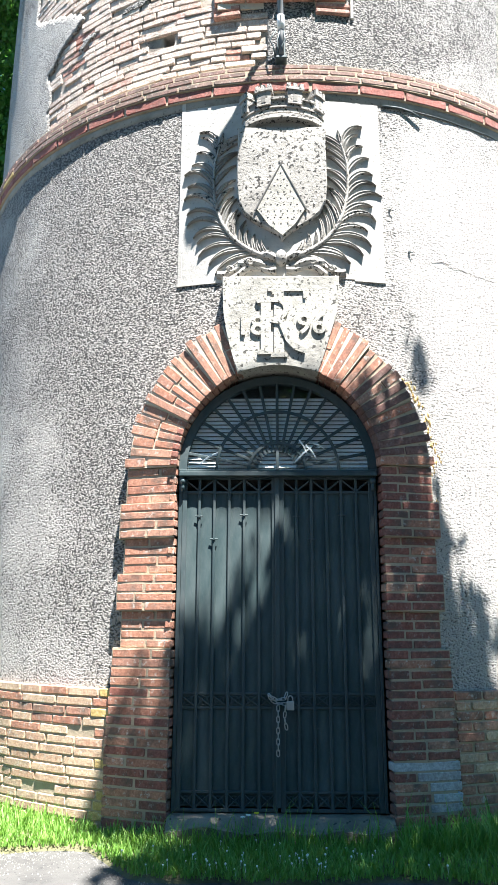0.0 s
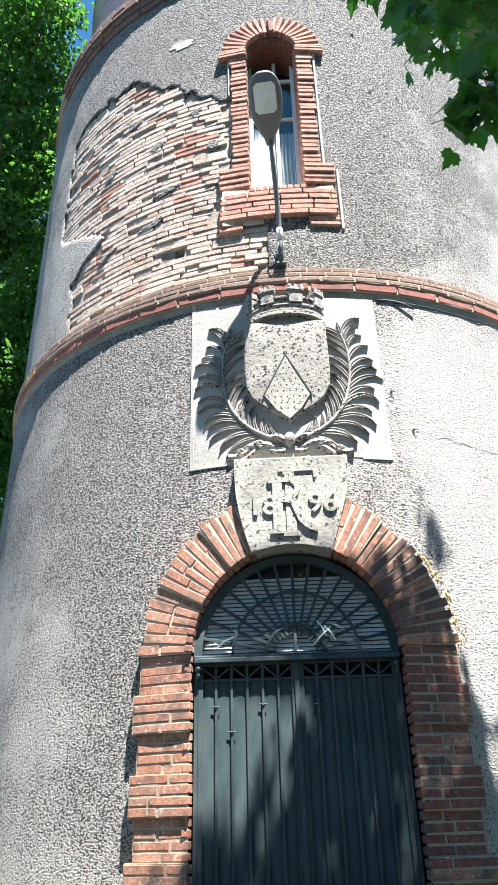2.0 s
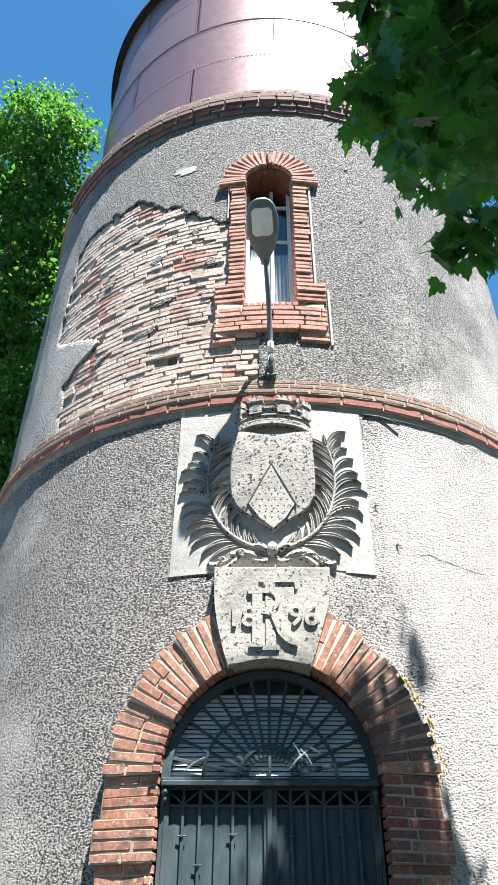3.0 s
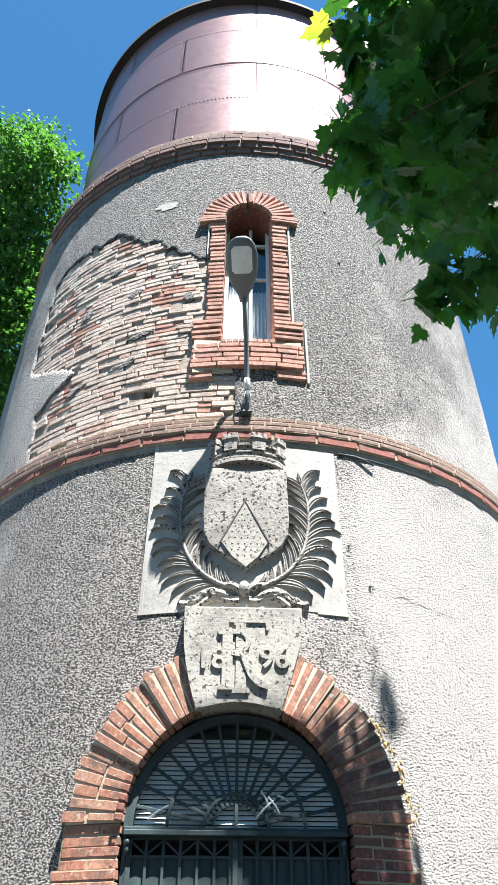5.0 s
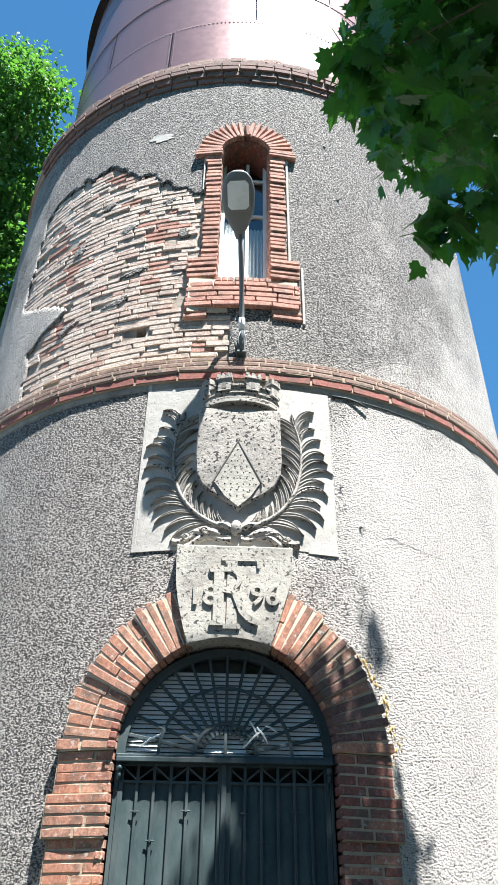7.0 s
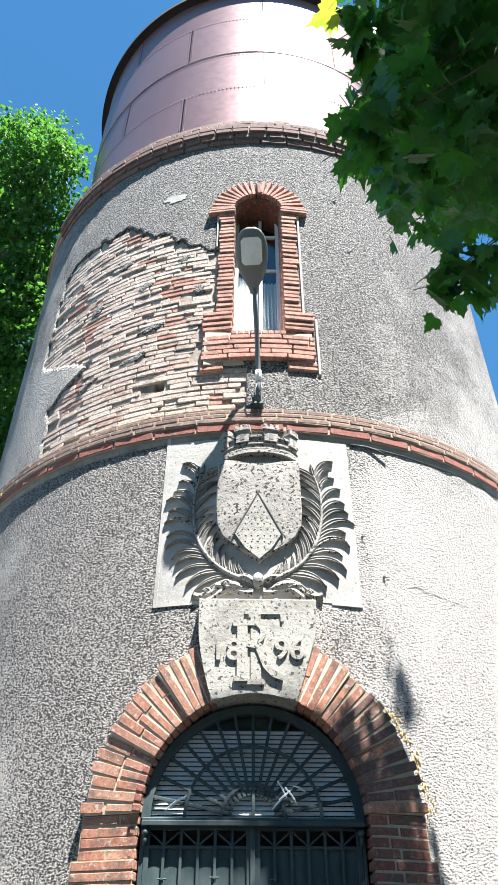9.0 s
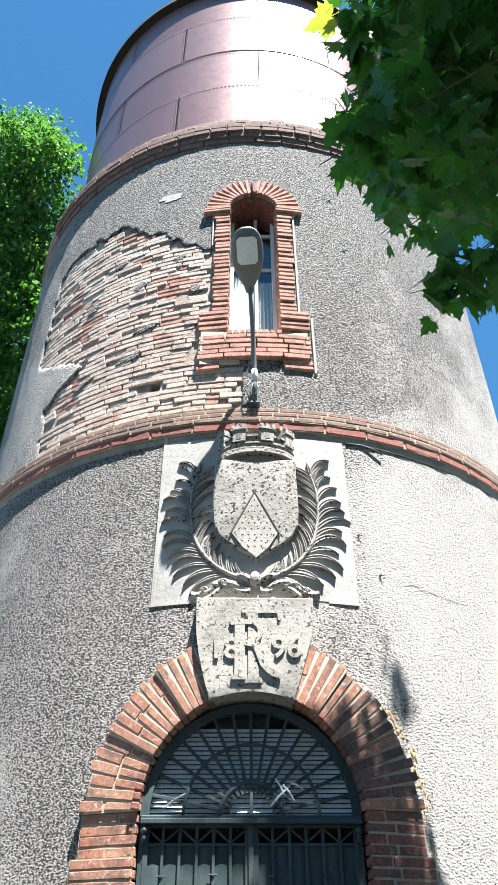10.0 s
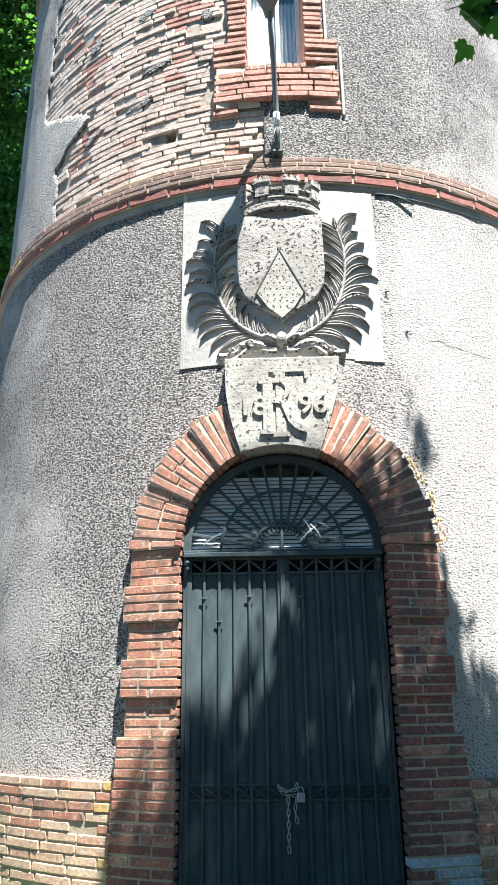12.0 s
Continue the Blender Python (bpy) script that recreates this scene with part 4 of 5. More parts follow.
bm = bmesh.new()
crown_band(bm, -0.06, 0.0, 5.34, 5.50)
crown = add("mural_crown", bm, M_STONE, arms, "stone crown shaped like a town wall")
# added dark cap, standing in for the shade inside the crown
bm = bmesh.new()
crown_band(bm, -0.25, -0.04, 5.325, 5.345)
add("crown_floor", bm, M_STONE_DARK, crown)
for z0, z1, out in ((5.31, 5.345, 0.022), (5.36, 5.375, 0.012), (5.415, 5.428, 0.012), (5.49, 5.512, 0.018)):
    bm = bmesh.new()
    crown_band(bm, -0.05, out, z0, z1)
    add("crown_band", bm, M_STONE, crown)
for deg in (-66, -27, 16, 58):
    bm = bmesh.new()
    crown_band(bm, -0.05, 0.028, 5.44, 5.565, deg - 10, deg + 10, 4)
    crown_band(bm, -0.055, 0.042, 5.565, 5.59, deg - 12, deg + 12, 4)
    for k in (-1, 0, 1):
        crown_band(bm, -0.05, 0.04, 5.59, 5.625, deg + 8.6 * k - 2.6, deg + 8.6 * k + 2.6, 2)
    add("turret", bm, M_STONE, crown)
    bm = bmesh.new()
    crown_band(bm, 0.020, 0.031, 5.46, 5.525, deg - 3, deg + 3, 2)
    add("turret_door", bm, M_STONE_DARK, crown)


# palm branches
def blade(root, aim, length, width, bend, lift, tip):
    """A curved, keeled leaf carved on the panel; aim in degrees in the panel's plane."""
    bm = bmesh.new()
    n = 7
    a = radians(aim)
    p = Vector((root[0], root[1]))
    spine = []
    for i in range(n + 1):
        spine.append((p.copy(), a))
        p = p + Vector((math.cos(a), math.sin(a))) * (length / n)
        a += radians(bend) * (0.4 + 1.2 * i / n) / n
    cols = []
    for i, (q, a) in enumerate(spine):
        u = i / n
        wd = width * (0.35 + 0.9 * math.sin(math.pi * min(1, u * 0.85 + 0.1)) ** 0.8) * (1 - u ** 3) + 0.002
        side = Vector((-math.sin(a), math.cos(a)))
        rise = 0.004 + lift * math.sin(u * math.pi * 0.8) + tip * u * u
        row = []
        for s_, extra in ((-1, 0.0), (-0.5, 0.009), (0, 0.003), (0.5, 0.010), (1, 0.0)):
            c = q + side * wd * s_
            row.append(bm.verts.new((c.x, face_y(c.x, R_SLAB) - rise - extra, c.y)))
        base = [bm.verts.new((c.co.x, face_y(c.co.x, R_SLAB) + 0.004, c.co.z)) for c in (row[0], row[-1])]
        cols.append([base[0]] + row + [base[1]])
    for A, B in zip(cols, cols[1:]):
        for k in range(len(A) - 1):
            bm.faces.new((A[k], B[k], B[k + 1], A[k + 1]))
    bm.faces.new(cols[-1])
    bmesh.ops.recalc_face_normals(bm, faces=bm.faces)
    return bm


def palm(side):
    rnd = random.Random(41 + side)
    knots = [(0.06, 4.075), (0.20, 4.12), (0.36, 4.24), (0.48, 4.42), (0.54, 4.65), (0.545, 4.92), (0.50, 5.12)]
    pts = []
    for i in range(len(knots) - 1):
        p0 = Vector(knots[max(0, i - 1)])
        p1, p2 = Vector(knots[i]), Vector(knots[i + 1])
        p3 = Vector(knots[min(len(knots) - 1, i + 2)])
        for k in range(8):
            t = k / 8
            pts.append(0.5 * (2 * p1 + (p2 - p0) * t + (2 * p0 - 5 * p1 + 4 * p2 - p3) * t * t + (3 * p1 - p0 - 3 * p2 + p3) * t ** 3))
    pts.append(Vector(knots[-1]))
    X = 0.035
    bm = bmesh.new()
    line = [(X + side * p.x, face_y(X + side * p.x, R_SLAB) - 0.012, p.y) for p in pts]
    tube(bm, line, [0.022 - 0.015 * i / len(line) for i in range(len(line))], 8)
    branch = add("palm_branch", bm, M_STONE, arms, "carved palm branch with curling leaves", True)
    n = 16
    for i in range(n):
        u = 0.05 + 0.93 * i / (n - 1)
        k = min(len(pts) - 2, int(u * (len(pts) - 1)))
        p = pts[k]
        d = pts[k + 1] - pts[k]
        head = math.degrees(math.atan2(d.y, d.x))
        for inner in (False, True):
            off = (36 if inner else -(30 - 8 * u)) + rnd.uniform(-6, 6)
            L = (0.27 if inner else 0.40 - 0.13 * u) * rnd.uniform(0.80, 1.12)
            if inner and u < 0.25:
                L *= 0.6
            bend = (62 if inner else -78 if u < 0.35 else -118) + rnd.uniform(-20, 20)
            aim = head + off
            if side < 0:
                aim, bend = 180 - aim, -bend
            bm = blade((X + side * p.x, p.y), aim, L, (0.015 if inner else 0.0175) * rnd.uniform(0.8, 1.25), bend, 0.004 + 0.010 * rnd.random(), rnd.uniform(0.0, 0.012))
            # most leaves darker: weathering plus the shade between them, as colour
            add("leaf", bm, M_STONE if rnd.random() < 0.35 else M_STONE_DARK, branch)
    bm = blade((X + side * pts[-1].x, pts[-1].y), 90 + 8 * side, 0.12, 0.016, 20 * side, 0.012, 0.01)
    add("leaf", bm, M_STONE, branch)


palm(-1)
palm(1)

# ribbon and knot under the shield
bm = bmesh.new()
bmesh.ops.create_uvsphere(bm, u_segments=12, v_segments=8, radius=0.055)
bmesh.ops.scale(bm, vec=(0.9, 0.9, 1.25), verts=bm.verts)
bmesh.ops.translate(bm, vec=(0.035, -0.250, 4.07), verts=bm.verts)
ribbon = add("ribbon", bm, M_STONE, arms, "carved ribbon knot", True)


def strap(pts, width):
    bm = bmesh.new()
    cols = []
    for i, (x, y, z) in enumerate(pts):
        a, b2 = Vector(pts[max(0, i - 1)]), Vector(pts[min(len(pts) - 1, i + 1)])
        d = (b2 - a).normalized()
        up = Vector((-d.z, 0, d.x)) * width / 2
        p = Vector((x, y, z))
        cols.append([bm.verts.new(p + up), bm.verts.new(p + Vector((0, -0.012, 0))), bm.verts.new(p - up), bm.verts.new(p - up + Vector((0, 0.03, 0))), bm.verts.new(p + up + Vector((0, 0.03, 0)))])
    for A, B in zip(cols, cols[1:]):
        for k in range(5):
            bm.faces.new((A[k], B[k], B[(k + 1) % 5], A[(k + 1) % 5]))
    bm.faces.new(cols[0])
    bm.faces.new(cols[-1][::-1])
    bmesh.ops.recalc_face_normals(bm, faces=bm.faces)
    return bm


for side in (-1, 1):
    X = 0.035
    for zz, reach, w in ((4.02, 0.47, 0.06), (3.985, 0.40, 0.05), (4.085, 0.30, 0.06)):
        pts = []
        for i in range(15):
            u = i / 14
            x = X + side * (0.04 + reach * u)
            pts.append((x, face_y(x, R_SLAB) - 0.022 - 0.016 * math.sin(u * 9 + zz * 40), zz + 0.025 * math.sin(u * 7.5 + zz * 9) - 0.06 * u * u))
        add("ribbon_tail", strap(pts, w), M_STONE, ribbon)
    for cx2, cz2, rad in ((0.40, 3.965, 0.032), (0.25, 4.03, 0.040)):
        bm = bmesh.new()
        tube(bm, [(X + side * (cx2 + rad * (1 - k / 22) * math.cos(k * 0.45)), face_y(X, R_SLAB) - 0.022 - 0.001 * k, cz2 + rad * (1 - k / 22) * math.sin(k * 0.45)) for k in range(18)], 0.011, 6)
        add("scroll", bm, M_STONE, ribbon, smooth=True)

# ---- keystone with date and monogram ----
KT = (0.02, -0.2, 3.10)
key = thing("keystone", "pale stone keystone with a raised date and monogram", "keystone", KT)
add = outfit(KT)
KF = -0.335
left = [(-0.425, 3.875), (-0.418, 3.72), (-0.412, 3.58), (-0.392, 3.44), (-0.360, 3.30), (-0.328, 3.18), (-0.302, 3.088)]
right = [(0.302, 3.088), (0.333, 3.18), (0.372, 3.30), (0.415, 3.44), (0.455, 3.56), (0.472, 3.72), (0.478, 3.875)]
low = [(x, SPRING + math.sqrt(0.748 ** 2 - x * x)) for x in (-0.22, -0.13, -0.04, 0.05, 0.14, 0.22)]
bm = prism(bmesh.new(), left + low + right, KF, 0.22)
es = [e for e in bm.edges if all(abs(v.co.y - KF) < 1e-5 for v in e.verts)]
bmesh.ops.bevel(bm, geom=es, offset=0.012, segments=2, affect="EDGES", profile=0.5)
block = add("block", bm, M_KEY, key, "tapering stone block")


def mono(px, pz):
    return ((px - 301.5) / 690, 3.776 - (pz - 90) / 648)


def glyph(name, outlines, out):
    bm = bmesh.new()
    for i, pts in enumerate(outlines):
        prism(bm, [mono(*p) for p in pts][::-1], KF - out - 0.0008 * i, KF + 0.01)
    bmesh.ops.recalc_face_normals(bm, faces=bm.faces)
    return add(name, bm, M_KEY, key, "raised slab-serif letter")


def arc(cx, cz, r0, r1, a0, a1, n=8, sx=1.0):
    """Part of a flat ring, as one outline."""
    o = [(cx + sx * r1 * math.cos(radians(a0 + (a1 - a0) * i / n)), cz - r1 * math.sin(radians(a0 + (a1 - a0) * i / n))) for i in range(n + 1)]
    i_ = [(cx + sx * r0 * math.cos(radians(a1 + (a0 - a1) * i / n)), cz - r0 * math.sin(radians(a1 + (a0 - a1) * i / n))) for i in range(n + 1)]
    return o + i_


glyph("letter_R", [[(215, 165), (268, 165), (268, 425), (215, 425)], [(188, 158), (240, 150), (300, 148), (300, 172), (196, 178)], [(200, 424), (270, 424), (270, 446), (200, 446)],
                   arc(300, 208, 34, 60, -90, 90, 10), [(262, 256), (318, 256), (340, 268), (318, 290), (262, 280)],
                   [(306, 282), (356, 270), (368, 330), (392, 380), (448, 418), (444, 444), (388, 424), (346, 380), (326, 330)]], 0.018)
glyph("letter_F", [[(284, 100), (336, 100), (336, 440), (284, 440)], [(252, 88), (456, 88), (456, 112), (252, 112)], [(438, 108), (458, 108), (452, 150), (440, 150)], [(264, 438), (352, 438), (352, 460), (264, 460)],
                   [(268, 108), (284, 108), (284, 130), (274, 128)]], 0.011)


def digits(text, px, pz, size):
    cu = bpy.data.curves.new("date", "FONT")
    cu.body, cu.size, cu.extrude, cu.bevel_depth, cu.align_x = text, size, 0.007, 0.002, "CENTER"
    cu.offset = 0.003
    tmp = bpy.data.objects.new("date", cu)
    scene.collection.objects.link(tmp)
    bpy.context.view_layer.update()
    me = bpy.data.meshes.new_from_object(tmp.evaluated_get(bpy.context.evaluated_depsgraph_get()))
    bpy.data.objects.remove(tmp)
    x, z = mono(px, pz)
    me.transform(Matrix.Translation((x - KT[0], KF - 0.007 - KT[1], z - KT[2])) @ pose(0, 0, 0, 90, 0, 0))
    me.materials.clear()
    me.materials.append(M_KEY)
    ob = new("numeral", me)
    ob.parent = key
    return tagged(ob, "raised figures " + text)


digits("18", 160, 342, 0.225)
digits("96", 480, 336, 0.225)

# ---- street lamp on the wall ----
LP = (0.047, -0.29, 5.88)
lamp = thing("street_lamp", "grey street lamp on a wall bracket, unlit", "street lamp", LP)
add = outfit(LP)
bm = bmesh.new()
box(bm, 0.0, 0.095, -0.32, -0.17, 5.885, 5.915, 0.006)
box(bm, 0.015, 0.085, -0.26, -0.19, 5.915, 6.14, 0.006)
for z in (5.98, 6.08):
    tube(bm, [(0.05, -0.32, z), (0.05, -0.22, z)], 0.02, 8)
add("bracket", bm, M_IRON, lamp, "bolted steel bracket")
bm = bmesh.new()
tube(bm, [(0.047, -0.305, 5.92), (0.047, -0.31, 6.12), (0.042, -0.36, 6.38), (0.030, -0.47, 6.66), (0.012, -0.60, 6.88), (0.0, -0.735, 7.035)], [0.026, 0.026, 0.025, 0.024, 0.024, 0.024], 12)
add("pole", bm, M_LAMP, lamp, "bent steel pole", True)
bm = bmesh.new()
tube(bm, [(0.047, -0.312, 6.16), (0.045, -0.323, 6.23), (0.043, -0.335, 6.29)], 0.033, 12)
add("collar", bm, M_WHITE, lamp, "white sleeve", True)
bm = bmesh.new()
for k in range(3):
    x = 0.0 + 0.035 * k
    tube(bm, [(x, -0.30, 5.90), (x - 0.02, -0.34, 5.98), (x - 0.05 + 0.03 * k, -0.32, 6.06), (x, -0.33, 6.14)], 0.007, 6)
add("cable", bm, M_IRON, lamp, "loops of dark cable", True)
A, B = Vector((-0.003, -0.70, 7.0)), Vector((-0.05, -1.17, 7.435))
axis = (B - A).normalized()
across = axis.cross(Vector((0, 0, 1))).normalized()
up = across.cross(axis)
bm = bmesh.new()
prof = [(0.0, 0.036, 0.03), (0.10, 0.05, 0.035), (0.22, 0.098, 0.045), (0.38, 0.142, 0.060), (0.56, 0.160, 0.075), (0.74, 0.155, 0.080), (0.88, 0.130, 0.070), (0.96, 0.092, 0.050), (1.0, 0.04, 0.02)]
rings = []
L = (B - A).length
for u, wv, hv in prof:
    row = []
    for k in range(20):
        a = k * math.tau / 20
        s_, c_ = math.sin(a), math.cos(a)
        h = hv * (s_ if s_ > 0 else s_ * 0.45)
        row.append(bm.verts.new(A + axis * (u * L) + across * (wv * (abs(c_) ** 0.85) * (1 if c_ > 0 else -1)) + up * h))
    rings.append(row)
for R0, R1 in zip(rings, rings[1:]):
    for k in range(20):
        bm.faces.new((R0[k], R0[(k + 1) % 20], R1[(k + 1) % 20], R1[k]))
bm.faces.new(rings[0])
bm.faces.new(rings[-1][::-1])
bmesh.ops.recalc_face_normals(bm, faces=bm.faces)
head = add("lamp_head", bm, M_LAMP, lamp, "oval grey lamp housing", True)
FRM = Matrix.Translation(A + axis * (0.635 * L) - up * 0.034) @ Matrix((across, axis, up)).transposed().to_4x4()


def pane_outline(hw, hl, cut):
    return [(-hw + cut, -hl), (hw - cut, -hl), (hw, -hl + cut), (hw, hl - cut), (hw - cut, hl), (-hw + cut, hl), (-hw, hl - cut), (-hw, -hl + cut)]


for nm, hw, hl, z0, z1, mt in (("lens_frame", 0.118, 0.150, -0.012, 0.02, M_LAMP), ("lens", 0.102, 0.132, -0.020, -0.013, M_SLAT)):
    bm = bmesh.new()
    o = pane_outline(hw, hl, 0.03)
    lo, hi = [bm.verts.new((x, y, z0)) for x, y in o], [bm.verts.new((x, y, z1)) for x, y in o]
    bm.faces.new(lo[::-1])
    bm.faces.new(hi)
    for k in range(8):
        bm.faces.new((lo[k], lo[(k + 1) % 8], hi[(k + 1) % 8], hi[k]))
    bm.transform(FRM)
    add(nm, bm, mt, head, "milky lamp glass" if nm == "lens" else "")
bm = bmesh.new()
tube(bm, [A + axis * (0.9 * L) + up * 0.06, A + axis * (0.9 * L) + up * 0.13], 0.014, 8)
add("light_sensor", bm, M_LAMP, head, "small peg sensor")

# ---- chain and padlock ----
def link_mesh():
    bm = bmesh.new()
    pts = []
    for k in range(14):
        a = k * math.tau / 14
        pts.append((0.0095 * math.cos(a), 0, 0.017 * math.sin(a) + (0.006 if math.sin(a) > 0 else -0.006)))
    tube(bm, pts, 0.0038, 6, True)
    return mesh_of(bm, "link", M_STEEL, True)


chain = thing("chain", "galvanised steel chain wound through the door leaves", "chain", (0.0, -0.165, 0.735))
LINK = link_mesh()


def links(points, pitch=0.036):
    pts = [Vector(p) for p in points]
    k = 0
    for a, b2 in zip(pts, pts[1:]):
        n = max(1, round((b2 - a).length / pitch))
        q = (b2 - a).to_track_quat("Z", "Y").to_matrix().to_4x4()
        for i in range(n):
            ob = new("link", LINK)
            ob.parent = chain
            ob.matrix_basis = Matrix.Translation(a.lerp(b2, (i + 0.5) / n) - Vector((0, -0.04, 0.72))) @ q @ pose(0, 0, 0, 0, 0, 90 * (k % 2) + 20)
            k += 1


links([(-0.075, -0.035, 0.78), (-0.06, -0.045, 0.735), (-0.015, -0.05, 0.715), (0.05, -0.05, 0.71)])
links([(-0.07, -0.04, 0.765), (-0.02, -0.055, 0.738), (0.04, -0.05, 0.745), (0.055, -0.04, 0.79)])
links([(-0.008, -0.05, 0.70), (-0.010, -0.045, 0.375)])
links([(0.045, -0.05, 0.705), (0.035, -0.05, 0.62), (0.05, -0.048, 0.545)])
padlock = thing("padlock", "steel padlock hanging on the door chain", "padlock", (0.076, -0.178, 0.715))
bm = bmesh.new()
box(bm, -0.026, 0.026, -0.012, 0.012, -0.03, 0.03, 0.005)
part("lock_body", bm, M_STEEL, padlock)
bm = bmesh.new()
tube(bm, [(0.017 * math.cos(a), 0, 0.03 + 0.03 * math.sin(a) + (0.006 if 0 < a < math.pi else 0)) for a in [math.pi * k / 10 for k in range(11)]], 0.0045, 6)
part("shackle", bm, M_STEEL, padlock, "", True)

# ---- scrap of plaster and wires on the wall ----
bm = bmesh.new()
rnd = random.Random(8)
o = []
for k in range(18):
    a = k * math.tau / 18
    r = 1 + 0.9 * noise.noise((math.cos(a) * 2.4, math.sin(a) * 2.4, 4))
    o.append((-18.0 + 2.3 * r * math.cos(a), 9.62 + (0.075 * r * math.sin(a)) - 0.02 * math.cos(a)))
fr = [bm.verts.new(on_tower(d, R_UP + 0.008, z)) for d, z in o]
bk = [bm.verts.new(on_tower(d, R_UP - 0.03, z)) for d, z in o]
bm.faces.new(fr)
for k in range(18):
    bm.faces.new((fr[(k + 1) % 18], fr[k], bk[k], bk[(k + 1) % 18]))
bmesh.ops.recalc_face_normals(bm, faces=bm.faces)
tpart("plaster_scrap", bm, M_PLASTER, "small pale patch of newer plaster")
WIRES = [
    [(12.6, 5.53, 0.012), (15.2, 5.535, 0.014), (16.8, 5.51, 0.022), (18.2, 5.46, 0.03)],
    [(15.2, 5.54, 0.014), (22, 5.525, 0.012), (30, 5.52, 0.013), (42, 5.515, 0.012)],
]
for i, w in enumerate(WIRES):
    bm = bmesh.new()
    tube(bm, [on_tower(d, R_WALL + o, z) for d, z, o in w], 0.010 if i == 0 else 0.005, 6)
    wt = tagged(part("wire", bm, M_IRON, None, "", True), "dark electric wire clipped under the cornice", "wire")
for d, z, r in ((13.0, 4.55, 0.012), (15.5, 4.19, 0.014), (17.0, 8.55, 0.02), (15.0, 9.55, 0.024)):
    bm = bmesh.new()
    p = on_tower(d, R_WALL if z < 5.5 else R_UP, z)
    o = (p - Vector((TURN_AXIS[0], TURN_AXIS[1], z))).normalized()
    tube(bm, [p - o * 0.02, p + o * 0.012], r * 0.8, 7)
    tube(bm, [p + o * 0.015, p + o * 0.018 + Vector((0.025, 0, -0.012))], 0.004, 5)
    wt = tagged(part("wall_hook", bm, M_IRON), "rusty iron stub in the roughcast wall", "hook")

for seed, d0, z0, d1, z1 in ((1, 15.8, 4.17, 34, 4.02), (2, 36, 6.9, 20, 7.5), (3, 14, 8.05, 22, 7.75)):
    bm = bmesh.new()
    rad = R_WALL if z0 < 5.5 else R_UP
    tube(bm, [on_tower(d0 + (d1 - d0) * k / 24, rad + 0.001, z0 + (z1 - z0) * k / 24 + 0.05 * noise.noise((k * 0.4, seed, 0))) for k in range(25)], 0.0022, 4)
    tpart("crack", bm, M_STONE_DARK, "thin crack in the roughcast")
rnd = random.Random(52)
for k in range(70):
    a = radians(rnd.uniform(0, 36))
    rr = 1.185 + abs(rnd.gauss(0, 0.03))
    x, z = rr * math.cos(a), SPRING + rr * math.sin(a) + (-0.35 if k % 4 == 0 else 0)
    d, size = deg_at(x, R_WALL), rnd.uniform(0.005, 0.019)
    bm = bmesh.new()
    hub = bm.verts.new(on_tower(d, R_WALL + 0.010, z))
    rim = []
    for q in range(11):
        t = q * math.tau / 11
        r = size * (1 + 0.7 * noise.noise((math.cos(t) * 2, math.sin(t) * 2, k)))
        rim.append(bm.verts.new(on_tower(d + math.degrees(r * 0.7 * math.cos(t) / R_WALL), R_WALL - 0.002, z + 1.5 * r * math.sin(t))))
    for q in range(11):
        bm.faces.new((rim[q], rim[(q + 1) % 11], hub))
    tpart("lichen", bm, M_LICHEN, "yellow lichen crust")

# ---- exposed brickwork ----
def bare(d, z):
    """Where the roughcast has fallen from the upper wall (degrees round the tower, height)."""
    e = 0.9 * noise.noise((d * 0.45, z * 3.1, 7)) + 0.5 * noise.noise((d * 1.3, z * 8, 2))
    f = 0.10 * noise.noise((d * 0.30, 4.0, z * 0.5)) + 0.05 * noise.noise((d * 1.1, 9.0, z))
    if d > (-8.6 if z > 7.2 else -3.2 if z < 6.45 else -10.2) or z < 5.8:
        return False
    top = 9.32 if d < -29 else 9.32 - (d + 29) * 0.052 if d < -18 else 8.75 - (d + 18) * 0.036
    if d < -40:
        top = 9.3 - (-40 - d) * 0.02
    if z > top + f * 1.5:
        return False
    lft = -47.4 - 1.2 * (9.3 - z) / 1.8 if z > 7.50 else -33.6 - (z - 7.05) * 33 if z > 7.05 else -33.6 - (7.05 - z) * 20 if z > 6.65 else -41.8
    return d > lft + e


PATCH_HOLES = ((-17.7, 6.36, 0.06, 0.065), (-45.2, 8.31, 0.06, 0.08))


def in_hole(d, z):
    return any(abs(d - a) < math.degrees(w / R_UP) and abs(z - b2) < h for a, b2, w, h in PATCH_HOLES)


def upper_hole(x, z):
    d = deg_at(x, R_UP) if abs(x - TURN_AXIS[0]) < R_UP else 90
    return niche_hole(x, z) or bare(d, z)


w = tpart("upper_wall", skin(Z_C1 + 0.15, Z_C2 + 0.1, R_UP, upper_hole, 0.6, 0.045), M_UPPER, "weathered grey roughcast upper wall, partly fallen", True)
s = w.modifiers.new("thickness", "SOLIDIFY")
s.thickness, s.offset = 0.045, -1
core = tpart("exposed_brickwork", skin(Z_C1 + 0.15, Z_C2 + 0.1, R_UP - 0.030, lambda x, z: niche_hole(x, z) or in_hole(deg_at(x, R_UP), z), 0.6, 0.06, 0.012), M_MORTAR_DIRTY, "bare eroded brickwork where the roughcast has fallen", True)
s = core.modifiers.new("thickness", "SOLIDIFY")
s.thickness, s.offset = 0.35, -1
rnd = random.Random(77)
z = 5.90
